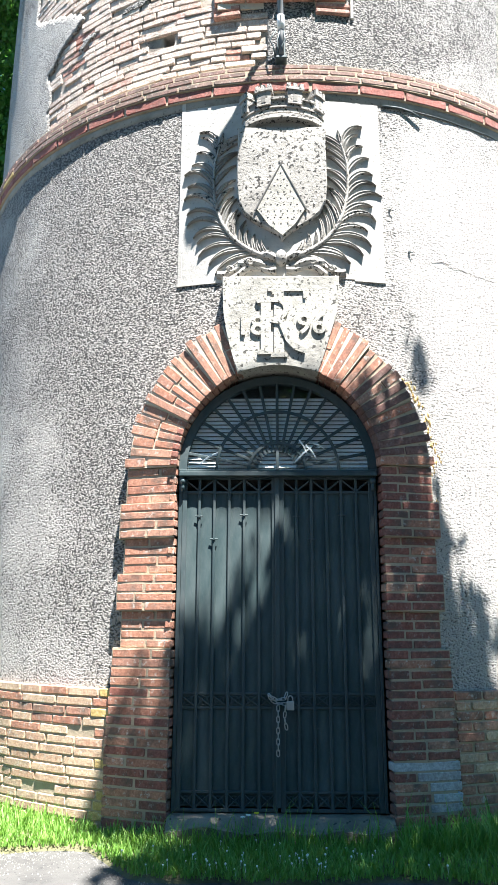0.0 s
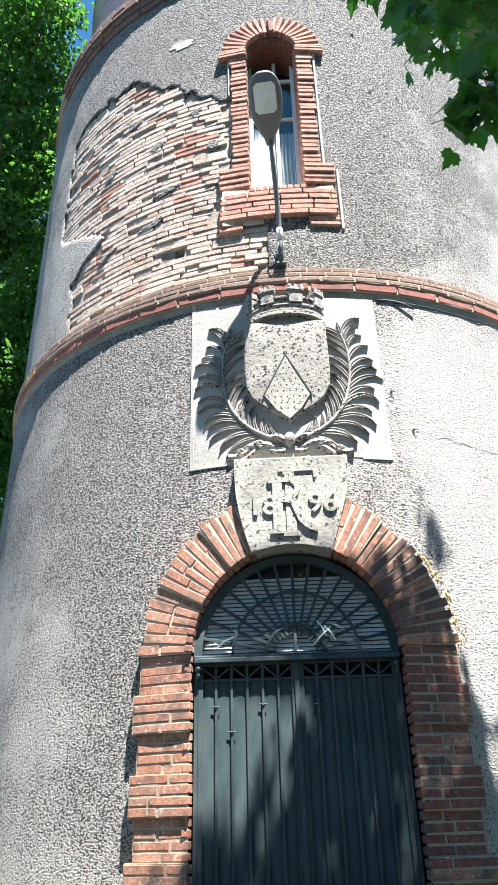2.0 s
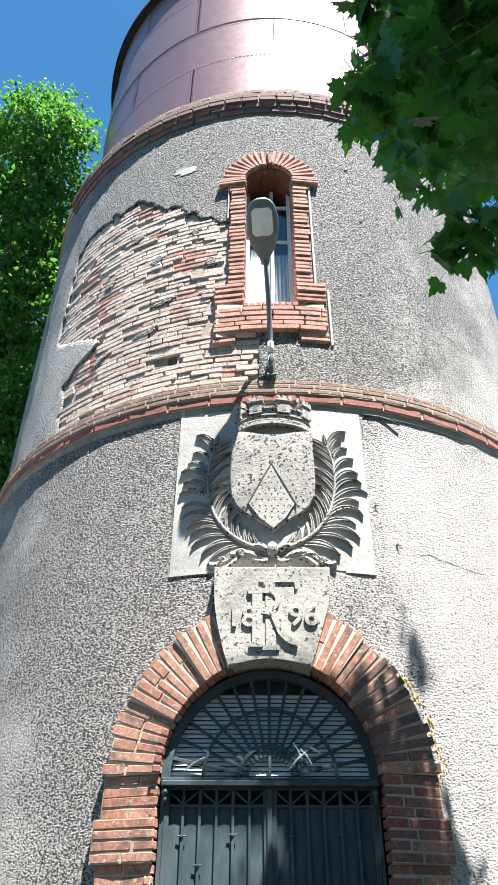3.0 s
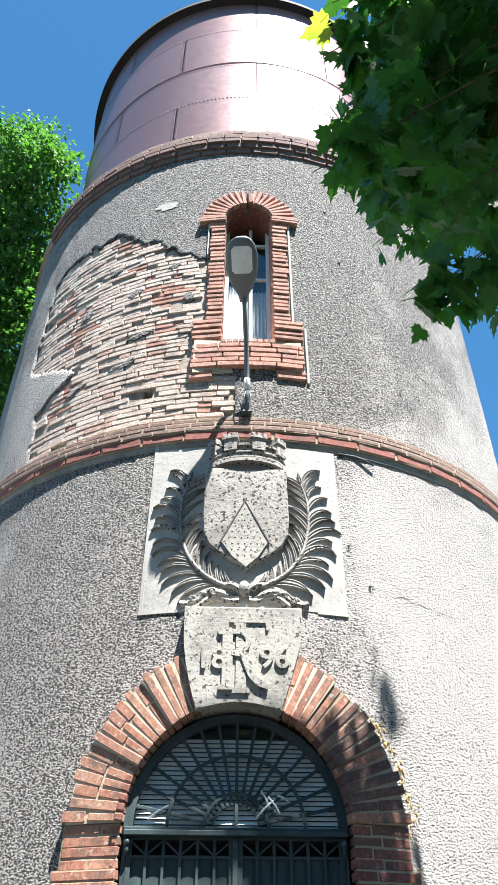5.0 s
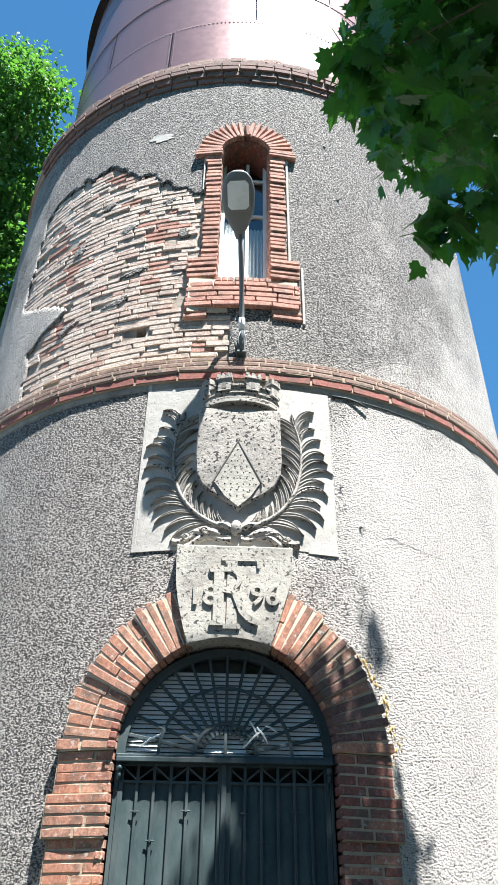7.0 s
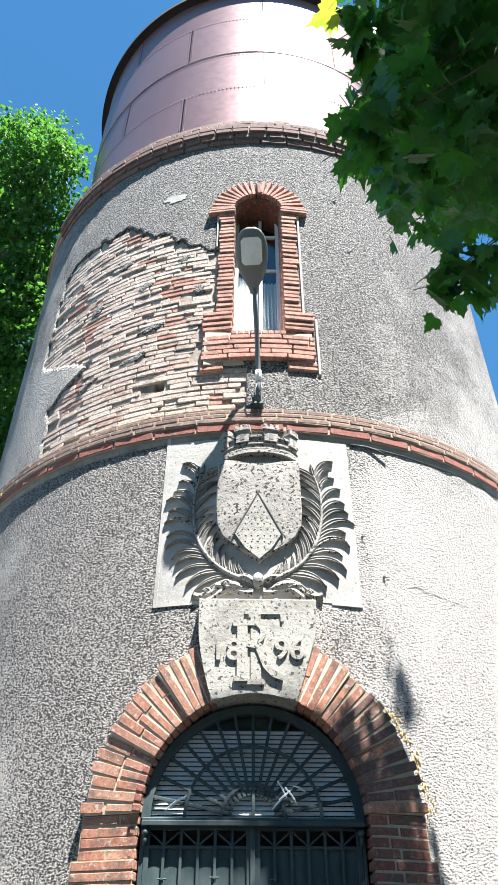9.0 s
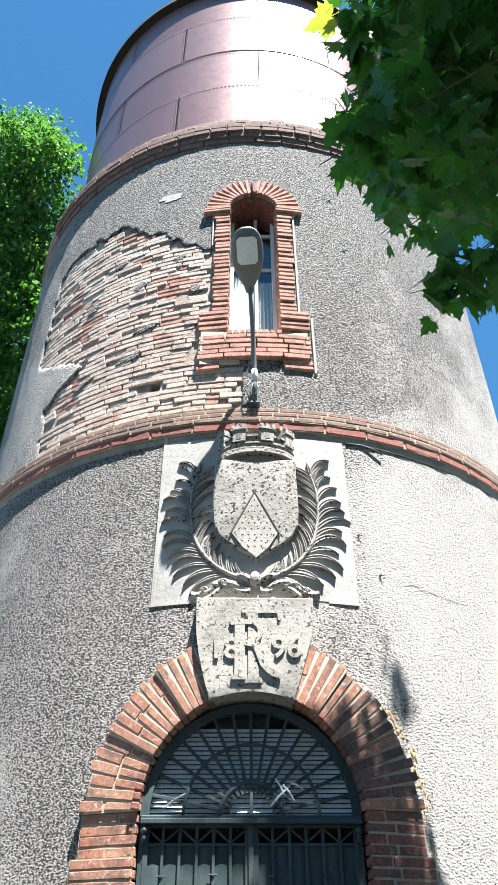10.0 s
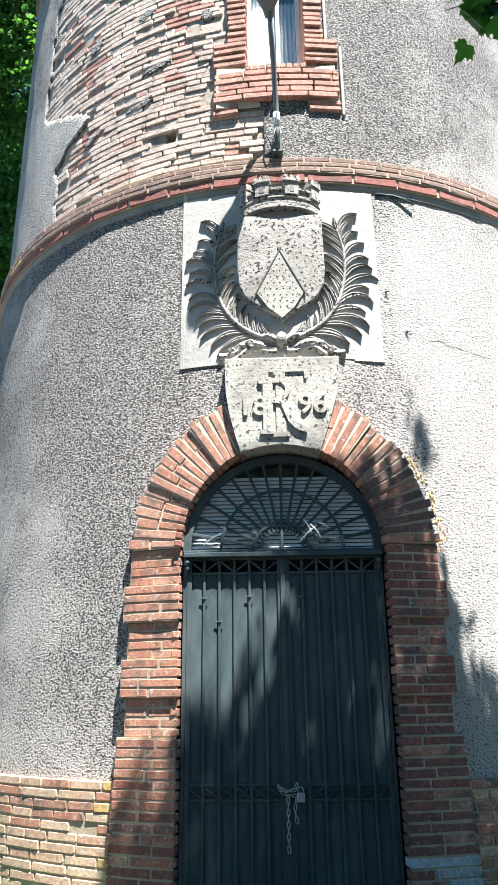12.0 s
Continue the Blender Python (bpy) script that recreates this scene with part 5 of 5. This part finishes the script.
while z < 9.45:
    d = -50 + 4 * rnd.random()
    while d < -3:
        L = rnd.choice((0.14, 0.22, 0.27, 0.33, 0.38))
        wide = math.degrees(L / R_UP)
        dm = d + wide / 2
        if bare(dm, z) and (bare(dm - wide * 0.4, z) or bare(dm + wide * 0.4, z)) and not any(in_hole(dm + wide * f, z + 0.02 * g) for f in (-0.25, 0, 0.25) for g in (-1, 0, 1)) and rnd.random() > 0.02:
            broken = noise.noise((dm * 0.16, z * 1.3, 5)) + 0.5 * noise.noise((dm * 0.5, z * 3, 1)) > 0.27
            deep = rnd.uniform(-0.014, -0.010) if rnd.random() < 0.90 else -0.024
            if broken:
                deep -= rnd.uniform(0.004, 0.013)
            lay(core, TI @ tower_pose(dm, R_UP + deep, z), L - rnd.uniform(0.003, 0.014), rnd.uniform(0.046, 0.058) if broken else rnd.uniform(0.055, 0.066), 0.06, M_BRICK_PINK if broken and rnd.random() < 0.6 else M_BRICK_PALE, rnd, 0.006, 0.006)
        d += wide
    z += 0.0685
# lumps of old roughcast left on the bricks
for k, (d, z, wd, hg) in enumerate(((-22.5, 8.02, 0.13, 0.07), (-33.5, 7.95, 0.12, 0.09), (-15.0, 8.35, 0.10, 0.06), (-20.5, 7.25, 0.16, 0.06), (-23.0, 6.85, 0.18, 0.06), (-33.0, 6.72, 0.12, 0.07), (-12.0, 7.75, 0.09, 0.07), (-28.0, 8.55, 0.10, 0.05))):
    bm = bmesh.new()
    hub = bm.verts.new(on_tower(d, R_UP + 0.004, z))
    loops = []
    for depth, grow in ((0.0, 0.7), (-0.03, 1.0)):
        loop = []
        for q in range(16):
            t = q * math.tau / 16
            r = grow * (1 + 0.8 * noise.noise((math.cos(t) * 1.9, math.sin(t) * 1.9, k * 3.1)))
            loop.append(bm.verts.new(on_tower(d + math.degrees(r * wd * math.cos(t) / R_UP), R_UP + depth, z + r * hg * math.sin(t) + 0.25 * r * wd * math.cos(t))))
        loops.append(loop)
    for q in range(16):
        bm.faces.new((loops[0][q], loops[0][(q + 1) % 16], hub))
        bm.faces.new((loops[1][q], loops[1][(q + 1) % 16], loops[0][(q + 1) % 16], loops[0][q]))
    bmesh.ops.recalc_face_normals(bm, faces=bm.faces)
    tpart("roughcast_lump", bm, M_UPPER, "grey lump of old roughcast")

# ---- leaves ----
LOBES = [(0.0, -0.02), (0.10, -0.10), (0.26, -0.12), (0.30, -0.02), (0.46, 0.06), (0.38, 0.16), (0.52, 0.34), (0.36, 0.33), (0.36, 0.46), (0.20, 0.40), (0.16, 0.56), (0.20, 0.62), (0.08, 0.72), (0.0, 0.98)]


def maple_leaf(bm, m, size, curl):
    side = [Vector((x, y)) for x, y in LOBES]
    pts = side + [Vector((-p.x, p.y)) for p in reversed(side[1:-1])]
    vs = []
    for p in pts:
        vs.append(bm.verts.new(m @ Vector((p.x * size, p.y * size, -curl * size * (abs(p.x) * 0.8 + 0.5 * p.y * p.y)))))
    hub = bm.verts.new(m @ Vector((0, 0.22 * size, 0)))
    for i in range(len(vs)):
        bm.faces.new((vs[i], vs[(i + 1) % len(vs)], hub))
    # stalk
    a, b2 = m @ Vector((0, 0, 0)), m @ Vector((0, -0.55 * size, 0.12 * size))
    s_ = m.to_3x3() @ Vector((0.012 * size, 0, 0))
    bm.faces.new([bm.verts.new(q) for q in (a - s_, a + s_, b2 + s_, b2 - s_)])


def leaf_turn(rnd, droop=55):
    return pose(0, 0, 0, 0, 0, rnd.uniform(0, 360)) @ pose(0, 0, 0, -rnd.gauss(droop, 26), rnd.gauss(0, 26), 0)


YOUNG_AT = Vector((0.205, -4.33, 4.31))
SHADE_TOP = [(-1.6, -0.3), (-1.3, 0.6), (-1.05, 1.0), (-0.75, 1.25), (-0.5, 1.45), (-0.3, 1.6), (-0.05, 1.65), (0.15, 2.1), (0.55, 2.35), (0.82, 2.75), (0.95, 2.6), (1.12, 2.3), (1.3, 1.95), (1.4, 2.0), (1.55, 1.75), (2.5, 1.45), (4.0, 1.3)]


def throws_high(p):
    """Whether a leaf here would shade the sunlit upper front of the tower."""
    s_ = (p.z + 0.16) / 2.18
    if p.x - 0.42 * s_ < -1.1 and p.y + 0.70 * s_ > -1.7:
        return True
    if (p - YOUNG_AT).cross(SUN_WAY).length < 0.16:
        return True
    s_ = (-0.05 - p.y) / 0.70
    x, z = p.x - 0.42 * s_, p.z - 2.18 * s_
    if x < -1.6 or x > 4.0:
        return z > -0.2 and x < 0
    for (x0, z0), (x1, z1) in zip(SHADE_TOP, SHADE_TOP[1:]):
        if x0 <= x <= x1:
            return z > z0 + (z1 - z0) * (x - x0) / (x1 - x0) + 0.30 * noise.noise((x * 4.5, z * 4.5, 3))
    return False


maple = thing("maple_tree", "leafy maple with boughs hanging over the lane", "tree", (3.3, -5.4, -0.16))
add = outfit(maple.location)
bm = bmesh.new()
tube(bm, [(3.3, -5.4, -0.2), (3.28, -5.4, 0.4), (3.2, -5.35, 2.5), (3.15, -5.3, 5.0), (3.2, -5.3, 8.0), (3.3, -5.4, 11.5)], [0.36, 0.27, 0.24, 0.2, 0.14, 0.04], 14)
add("trunk", bm, M_BARK, maple, "grey-brown bark trunk", True)
TIPS = [  # boughs: tip, then the length of the leafy stretch
    (0.34, -4.31, 4.55), (0.33, -4.05, 4.66), (0.55, -3.75, 4.95), (0.36, -3.98, 4.10), (0.26, -3.98, 3.85), (0.52, -3.70, 4.13),
    (0.43, -3.88, 3.60), (0.48, -3.85, 3.29), (0.56, -3.80, 3.33), (0.70, -3.90, 3.34), (0.74, -3.70, 3.80), (0.66, -4.10, 4.35),
]
rnd = random.Random(99)
LEAVES = []
for lift in range(3):
    bm = bmesh.new()
    maple_leaf(bm, Matrix(), 0.115 + 0.012 * lift, 0.18 + 0.22 * lift)
    LEAVES.append(mesh_of(bm, "leaf", M_MAPLE))
bm = bmesh.new()
maple_leaf(bm, Matrix(), 0.12, 0.3)
YOUNG = mesh_of(bm, "leaf", M_YOUNG_LIT)
made = 0
rest = bmesh.new()
for i, tip in enumerate(TIPS):
    tip = Vector(tip) + Vector((0.05 if i in (6, 7, 8) else -0.09, 0, 0.03))
    root = Vector((2.6, -4.9, tip.z + 0.75))
    knee = tip.lerp(root, 0.5) + Vector((0, 0, 0.28))
    line = [(1 - t) ** 2 * root + 2 * t * (1 - t) * knee + t * t * tip for t in [k / 12 for k in range(13)]]
    bm = bmesh.new()
    tube(bm, [Vector((3.15, -5.3, tip.z + 0.6))] + line, [0.03] + [0.012 - 0.010 * k / 12 for k in range(13)], 7)
    add("bough", bm, M_BARK, maple, "", True)
    for k in range(100):
        t = 1 - 0.62 * rnd.random() ** 1.25
        p = (1 - t) ** 2 * root + 2 * t * (1 - t) * knee + t * t * tip
        spread = 0.05 + 0.34 * (1 - t)
        p = p + Vector((rnd.gauss(0, spread), rnd.gauss(0, spread), rnd.gauss(0, spread * 0.8) - 0.02))
        if p.x < -0.22 + 0.14 * (p.y + 5.46) + 0.0994 * (p.z - 1.385):
            continue
        m = Matrix.Translation(p - maple.location) @ leaf_turn(rnd)
        if made < 290 and t > 0.70:
            ob = new("leaf", LEAVES[rnd.randrange(3)])
            ob.parent = maple
            ob.matrix_basis = m @ Matrix.Scale(rnd.uniform(0.75, 1.45), 4)
            made += 1
        else:
            maple_leaf(rest, m, rnd.uniform(0.07, 0.13), rnd.uniform(0.1, 0.5))
ob = new("leaf", YOUNG)
ob.parent = maple
ob.matrix_basis = Matrix.Translation(YOUNG_AT - maple.location) @ pose(0, 0, 0, -25, 10, 70) @ Matrix.Scale(1.15, 4)
tagged(ob, "yellow-green leaf with sunlight put into its colour")
# inner canopy behind the hanging boughs
for k in range(9500):
    t = rnd.random()
    p = Vector((rnd.uniform(0.7, 3.2), rnd.uniform(-4.4, -1.2), rnd.uniform(4.2, 8.2)))
    yr, zr = p.y + 5.46, p.z - 1.385
    if p.x < -0.04 + 0.14 * yr + 0.0994 * zr + 0.12 * noise.noise(p * 1.6) or zr < 1.45 * yr + 0.35 * noise.noise(p * 1.3) or throws_high(p):
        continue
    maple_leaf(rest, Matrix.Translation(p - maple.location) @ leaf_turn(rnd), rnd.uniform(0.12, 0.19), rnd.uniform(0.1, 0.5))
# an unseen high bough, added up the sun's rays to dapple the tower's foot
HIGH = [Vector(q) + SUN_WAY * 11.2 for q in ((-0.93, -0.25, 1.0), (-0.90, -0.25, 0.62), (-1.12, -0.25, 0.72), (-1.02, -0.25, 0.35), (-1.16, -0.25, 0.12), (-0.86, -0.25, 0.10))]
bm = bmesh.new()
tube(bm, [(3.28, -5.35, 10.6), (2.4, -4.7, 11.2), HIGH[0] + Vector((0.3, -0.2, 0.1)), HIGH[4]], [0.06, 0.045, 0.025, 0.008], 7)
add("bough", bm, M_BARK, maple, "", True)
for c in HIGH:
    for k in range(20):
        p = c + Vector((rnd.gauss(0, 0.10), rnd.gauss(0, 0.10), rnd.gauss(0, 0.14)))
        maple_leaf(rest, Matrix.Translation(p - maple.location) @ leaf_turn(rnd), rnd.uniform(0.10, 0.15), rnd.uniform(0.1, 0.4))
# unseen outer leaves, placed sunward to keep the door in dappled shade
for k in range(470):
    q = Vector((rnd.uniform(-0.85, 2.3), -0.12, rnd.uniform(-0.2, 2.3)))
    p = q + SUN_WAY * rnd.uniform(11.0, 12.0) * (1 - 0.08 * min(2, max(0, q.z)))
    if throws_high(p - SUN_WAY * 0.02 + Vector((-0.05, 0, 0.25))) or throws_high(p + Vector((0.05, 0, 0.22))):
        continue
    maple_leaf(rest, Matrix.Translation(p - maple.location) @ leaf_turn(rnd), rnd.uniform(0.11, 0.17), rnd.uniform(0.1, 0.4))
# more unseen leaves, added to shade the lower door
for k in range(230):
    q = Vector((rnd.uniform(-0.80, 0.8), -0.13, rnd.uniform(-0.1, 1.2)))
    p = q + SUN_WAY * rnd.uniform(11.2, 12.0)
    maple_leaf(rest, Matrix.Translation(p - maple.location) @ leaf_turn(rnd, 20), rnd.uniform(0.10, 0.15), rnd.uniform(0.1, 0.4))
# unseen sprays added to darken the door's head and a spot beside the arch
for k in range(300):
    x = rnd.uniform(-0.55, 0.72)
    q = Vector((x, -0.13, rnd.uniform(min(2.13 - 0.33 * x, 2.33), 2.36)))
    p = q + SUN_WAY * rnd.uniform(9.0, 9.5)
    maple_leaf(rest, Matrix.Translation(p - maple.location) @ leaf_turn(rnd, 20), rnd.uniform(0.06, 0.10), rnd.uniform(0.1, 0.4))
for k in range(26):
    q = Vector((1.10 + rnd.gauss(0, 0.045), -0.08, 3.20 + rnd.gauss(0, 0.09)))
    p = q + SUN_WAY * rnd.uniform(8.6, 9.0)
    maple_leaf(rest, Matrix.Translation(p - maple.location) @ leaf_turn(rnd, 20), rnd.uniform(0.06, 0.10), rnd.uniform(0.1, 0.4))
# unseen leaves added to shade the grass before the door
for k in range(150):
    q = Vector((rnd.uniform(-0.85, 0.2), rnd.uniform(-1.1, -0.45), -0.1))
    p = q + SUN_WAY * rnd.uniform(11.2, 12.0)
    maple_leaf(rest, Matrix.Translation(p - maple.location) @ leaf_turn(rnd, 20), rnd.uniform(0.10, 0.16), rnd.uniform(0.1, 0.4))
# high crown, out of view; widened to shade the door and block sky light
CLUMPS = []
for k in range(150):
    v = Vector((rnd.gauss(0, 1), rnd.gauss(0, 1), rnd.gauss(0, 1))).normalized() * rnd.uniform(0.55, 1.0)
    CLUMPS.append(Vector((2.5 + 3.9 * v.x, -7.0 + 3.7 * v.y, 9.8 + 3.2 * v.z)))
for c in CLUMPS:
    for k in range(150):
        p = c + Vector((rnd.gauss(0, 0.36), rnd.gauss(0, 0.36), rnd.gauss(0, 0.30)))
        yr, zr = p.y + 5.46, p.z - 1.385
        if (zr < 3.2 * yr + 0.5 and p.x < 0.05 + 0.14 * yr + 0.0994 * zr) or throws_high(p):
            continue
        maple_leaf(rest, Matrix.Translation(p - maple.location) @ leaf_turn(rnd), rnd.uniform(0.12, 0.18), rnd.uniform(0.1, 0.4))
tagged(part("crown", rest, M_MAPLE, maple, "dense dark green maple foliage"), kind="stuff")

# ---- trees behind the tower ----
def far_tree(at, clumps, leaves, size, seed, label):
    rnd = random.Random(seed)
    tree = thing("tree", label, "tree", at, "trees behind the tower")
    bm = bmesh.new()
    h = max(c[2] for c in clumps)
    tube(bm, [(0, 0, -0.05), (0.05, 0, 1.0), (0.2, 0.1, h * 0.45), (0.3, 0.0, h * 0.85)], [0.42, 0.34, 0.24, 0.06], 12)
    part("trunk", bm, M_BARK, tree, "", True)
    for cx3, cy3, cz3, r in clumps[:6]:
        bm = bmesh.new()
        tip = Vector((cx3, cy3, cz3)) - Vector(at)
        tube(bm, [(0.2, 0.1, max(1.5, tip.z * 0.5)), tip * 0.6 + Vector((0, 0, tip.z * 0.22)), tip], [0.13, 0.08, 0.03], 7)
        part("limb", bm, M_BARK, tree, "", True)
    verts, faces = [], []
    total = sum(c[3] ** 2 for c in clumps)
    for cx3, cy3, cz3, r in clumps:
        c = Vector((cx3, cy3, cz3)) - Vector(at)
        n = int(leaves * r * r / total)
        twigs = [c + Vector((rnd.gauss(0, 1), rnd.gauss(0, 1), rnd.gauss(0, 1))).normalized() * r * rnd.uniform(0.55, 1.08) for _ in range(max(6, n // 26))]
        for k in range(n):
            tw = twigs[k % len(twigs)]
            p = tw + Vector((rnd.gauss(0, 0.15), rnd.gauss(0, 0.15), rnd.gauss(0, 0.10)))
            m = leaf_turn(rnd, 40).to_3x3()
            s_ = size * rnd.uniform(0.6, 1.25)
            base = len(verts)
            for q in ((0, -0.5, 0), (0.36, 0.05, -0.08), (0, 0.6, -0.12), (-0.36, 0.05, -0.08), (0, 0.05, 0.03)):
                verts.append(p + m @ (Vector(q) * s_))
            faces += [(base, base + 1, base + 4), (base + 1, base + 2, base + 4), (base + 2, base + 3, base + 4), (base + 3, base, base + 4)]
    me = bpy.data.meshes.new("crown")
    me.from_pydata(verts, [], faces)
    me.materials.append(M_FAR)
    ob = new("crown", me)
    ob.parent = tree
    tagged(ob, "bright green sunlit foliage with gaps", kind="stuff")


far_tree((-7.0, 6.0, -0.16), [(-6.2, 4.4, 16.3, 1.5), (-5.0, 3.7, 16.9, 1.05), (-4.45, 3.6, 16.0, 0.8), (-7.0, 5.2, 15.6, 1.6), (-5.7, 4.8, 14.3, 1.5), (-5.2, 5.2, 12.6, 1.35), (-5.7, 6.0, 11.0, 1.5), (-5.9, 6.6, 9.0, 1.6), (-6.0, 7.2, 6.8, 1.7), (-7.8, 6.0, 12.0, 2.0), (-4.9, 6.2, 10.0, 1.0), (-5.0, 7.0, 7.6, 1.1), (-4.75, 4.6, 13.9, 0.8), (-4.6, 5.2, 12.4, 1.0), (-4.55, 4.2, 15.0, 0.8), (-4.7, 5.9, 9.0, 0.9)], 78000, 0.115, 5, "tall broadleaf tree with bright green sunlit crown")
far_tree((-11.0, 12.0, -0.16), [(-9.5, 10.5, 8.0, 2.4), (-8.0, 11.0, 5.0, 2.2), (-10.5, 11.5, 11.5, 2.5), (-8.2, 10.6, 10.5, 2.0), (-7.4, 10.0, 13.0, 1.8), (-7.0, 11.2, 8.0, 1.8), (-8.0, 9.6, 15.5, 1.8)], 14000, 0.24, 6, "dark green broadleaf tree standing in shade")

# unseen wall added behind the camera to cut low sky light and reflections
bm = bmesh.new()
box(bm, -26, 26, -13.4, -13.0, -0.3, 9.0, 0.03)
tagged(part("added_wall_south", bm, M_UPPER), "unseen plain wall added to block low sky light", "wall", kind="structure")

# ---- grass and flowers ----
rnd = random.Random(123)
verts, faces = [], []
k = 0
while k < 42000:
    x, y = rnd.uniform(-3.0, 2.9), rnd.uniform(-1.2, 0.9)
    e = verge_edge(x)
    if y < e + 0.10 * rnd.random():
        continue
    if y > face_y(x, PL_R + 0.02) or (abs(x) < 0.78 and y > -0.36) or (0.72 < abs(x) < 1.27 and y > face_y(x, R_WALL + 0.11)):
        continue
    near = min(1.0, max(0.0, (y - e) / 0.5))
    thin = noise.noise((x * 2.2, y * 2.2, 8))
    if thin < -0.35 and rnd.random() < 0.5:
        continue
    k += 1
    h = rnd.uniform(0.025, 0.075) * (0.6 + 0.7 * near) * (1.7 if rnd.random() < 0.12 else 1)
    if y > -0.46 and abs(x) < 0.8 and rnd.random() < 0.35:
        h *= 1.9
    if -0.58 < y and x > 0.75 and rnd.random() < 0.5:
        h *= 2.0
    a = rnd.uniform(0, math.tau)
    lean = Vector((math.cos(a), math.sin(a), 0)) * h * rnd.uniform(0.1, 0.75)
    w_ = Vector((-math.sin(a), math.cos(a), 0)) * rnd.uniform(0.0025, 0.006)
    p = Vector((x, y, -0.125))
    b0 = len(verts)
    verts += [p - w_, p + w_, p + lean * 0.35 + w_ * 0.8 + Vector((0, 0, h * 0.6)), p + lean * 0.35 - w_ * 0.8 + Vector((0, 0, h * 0.6)), p + lean + Vector((0, 0, h))]
    faces += [(b0, b0 + 1, b0 + 2, b0 + 3), (b0 + 3, b0 + 2, b0 + 4)]
me = bpy.data.meshes.new("grass")
me.from_pydata(verts, [], faces)
me.materials.append(M_GRASS)
grass = tagged(new("grass", me), "green grass with long blades at the tower's foot", "grass", kind="stuff")

verts, faces = [], []
for k in range(2600):
    x = rnd.uniform(-2.6, 1.6)
    y = verge_edge(x) - abs(rnd.gauss(0, 0.22)) + 0.05
    r = rnd.uniform(0.003, 0.011)
    base = len(verts)
    turn = rnd.uniform(0, math.tau)
    for q in range(5):
        t = turn + q * math.tau / 5
        verts.append((x + r * math.cos(t) * rnd.uniform(0.8, 1.3), y + r * math.sin(t) * rnd.uniform(0.8, 1.3), -0.168))
    verts.append((x, y, -0.16 + r * 0.9))
    faces += [(base + q, base + (q + 1) % 5, base + 5) for q in range(5)]
me = bpy.data.meshes.new("gravel")
me.from_pydata(verts, [], faces)
me.materials.append(M_GRAVEL)
tagged(new("gravel", me), "loose pale gravel along the edge of the lane", "gravel", kind="stuff")

bm = bmesh.new()
bmesh.ops.create_icosphere(bm, subdivisions=1, radius=0.0075)
for v in bm.verts:
    v.co.z += 0.075
tube(bm, [(0, 0, 0), (0.004, 0, 0.04), (0, 0, 0.07)], 0.0015, 4)
CLOVER = mesh_of(bm, "clover_flower", M_PETAL)
for i in range(70):
    x, y = rnd.gauss(0.05, 0.45), rnd.uniform(-0.92, -0.42)
    if abs(x) > 1.2 or y < verge_edge(x) + 0.05:
        continue
    ob = new("clover_flower", CLOVER)
    ob.location = (x, y, -0.13)
    ob.rotation_euler = (rnd.uniform(-0.3, 0.3), rnd.uniform(-0.3, 0.3), 0)
    ob.scale = [rnd.uniform(0.65, 1.0)] * 3
    tagged(ob, "white clover flower standing in the grass", "flower", "clover in the grass")
for x, y, h, mt in ((-0.155, -0.30, 0.14, M_YELLOW), (-0.21, -0.31, 0.13, M_PETAL), (-0.245, -0.30, 0.115, M_PETAL)):
    d = thing("dandelion", "dandelion on a thin stalk before the door", "flower", (x, y, -0.08), "dandelions at the threshold")
    bm = bmesh.new()
    tube(bm, [(0, 0, 0), (0.006, 0, h * 0.6), (0, 0, h)], 0.002, 5)
    part("stalk", bm, M_GRASS, d)
    bm = bmesh.new()
    for q in range(14):
        a = q * math.tau / 14
        tube(bm, [(0, 0, h), (0.016 * math.cos(a), 0.016 * math.sin(a), h + 0.006)], [0.004, 0.003], 4)
    part("flower_head", bm, mt, d)
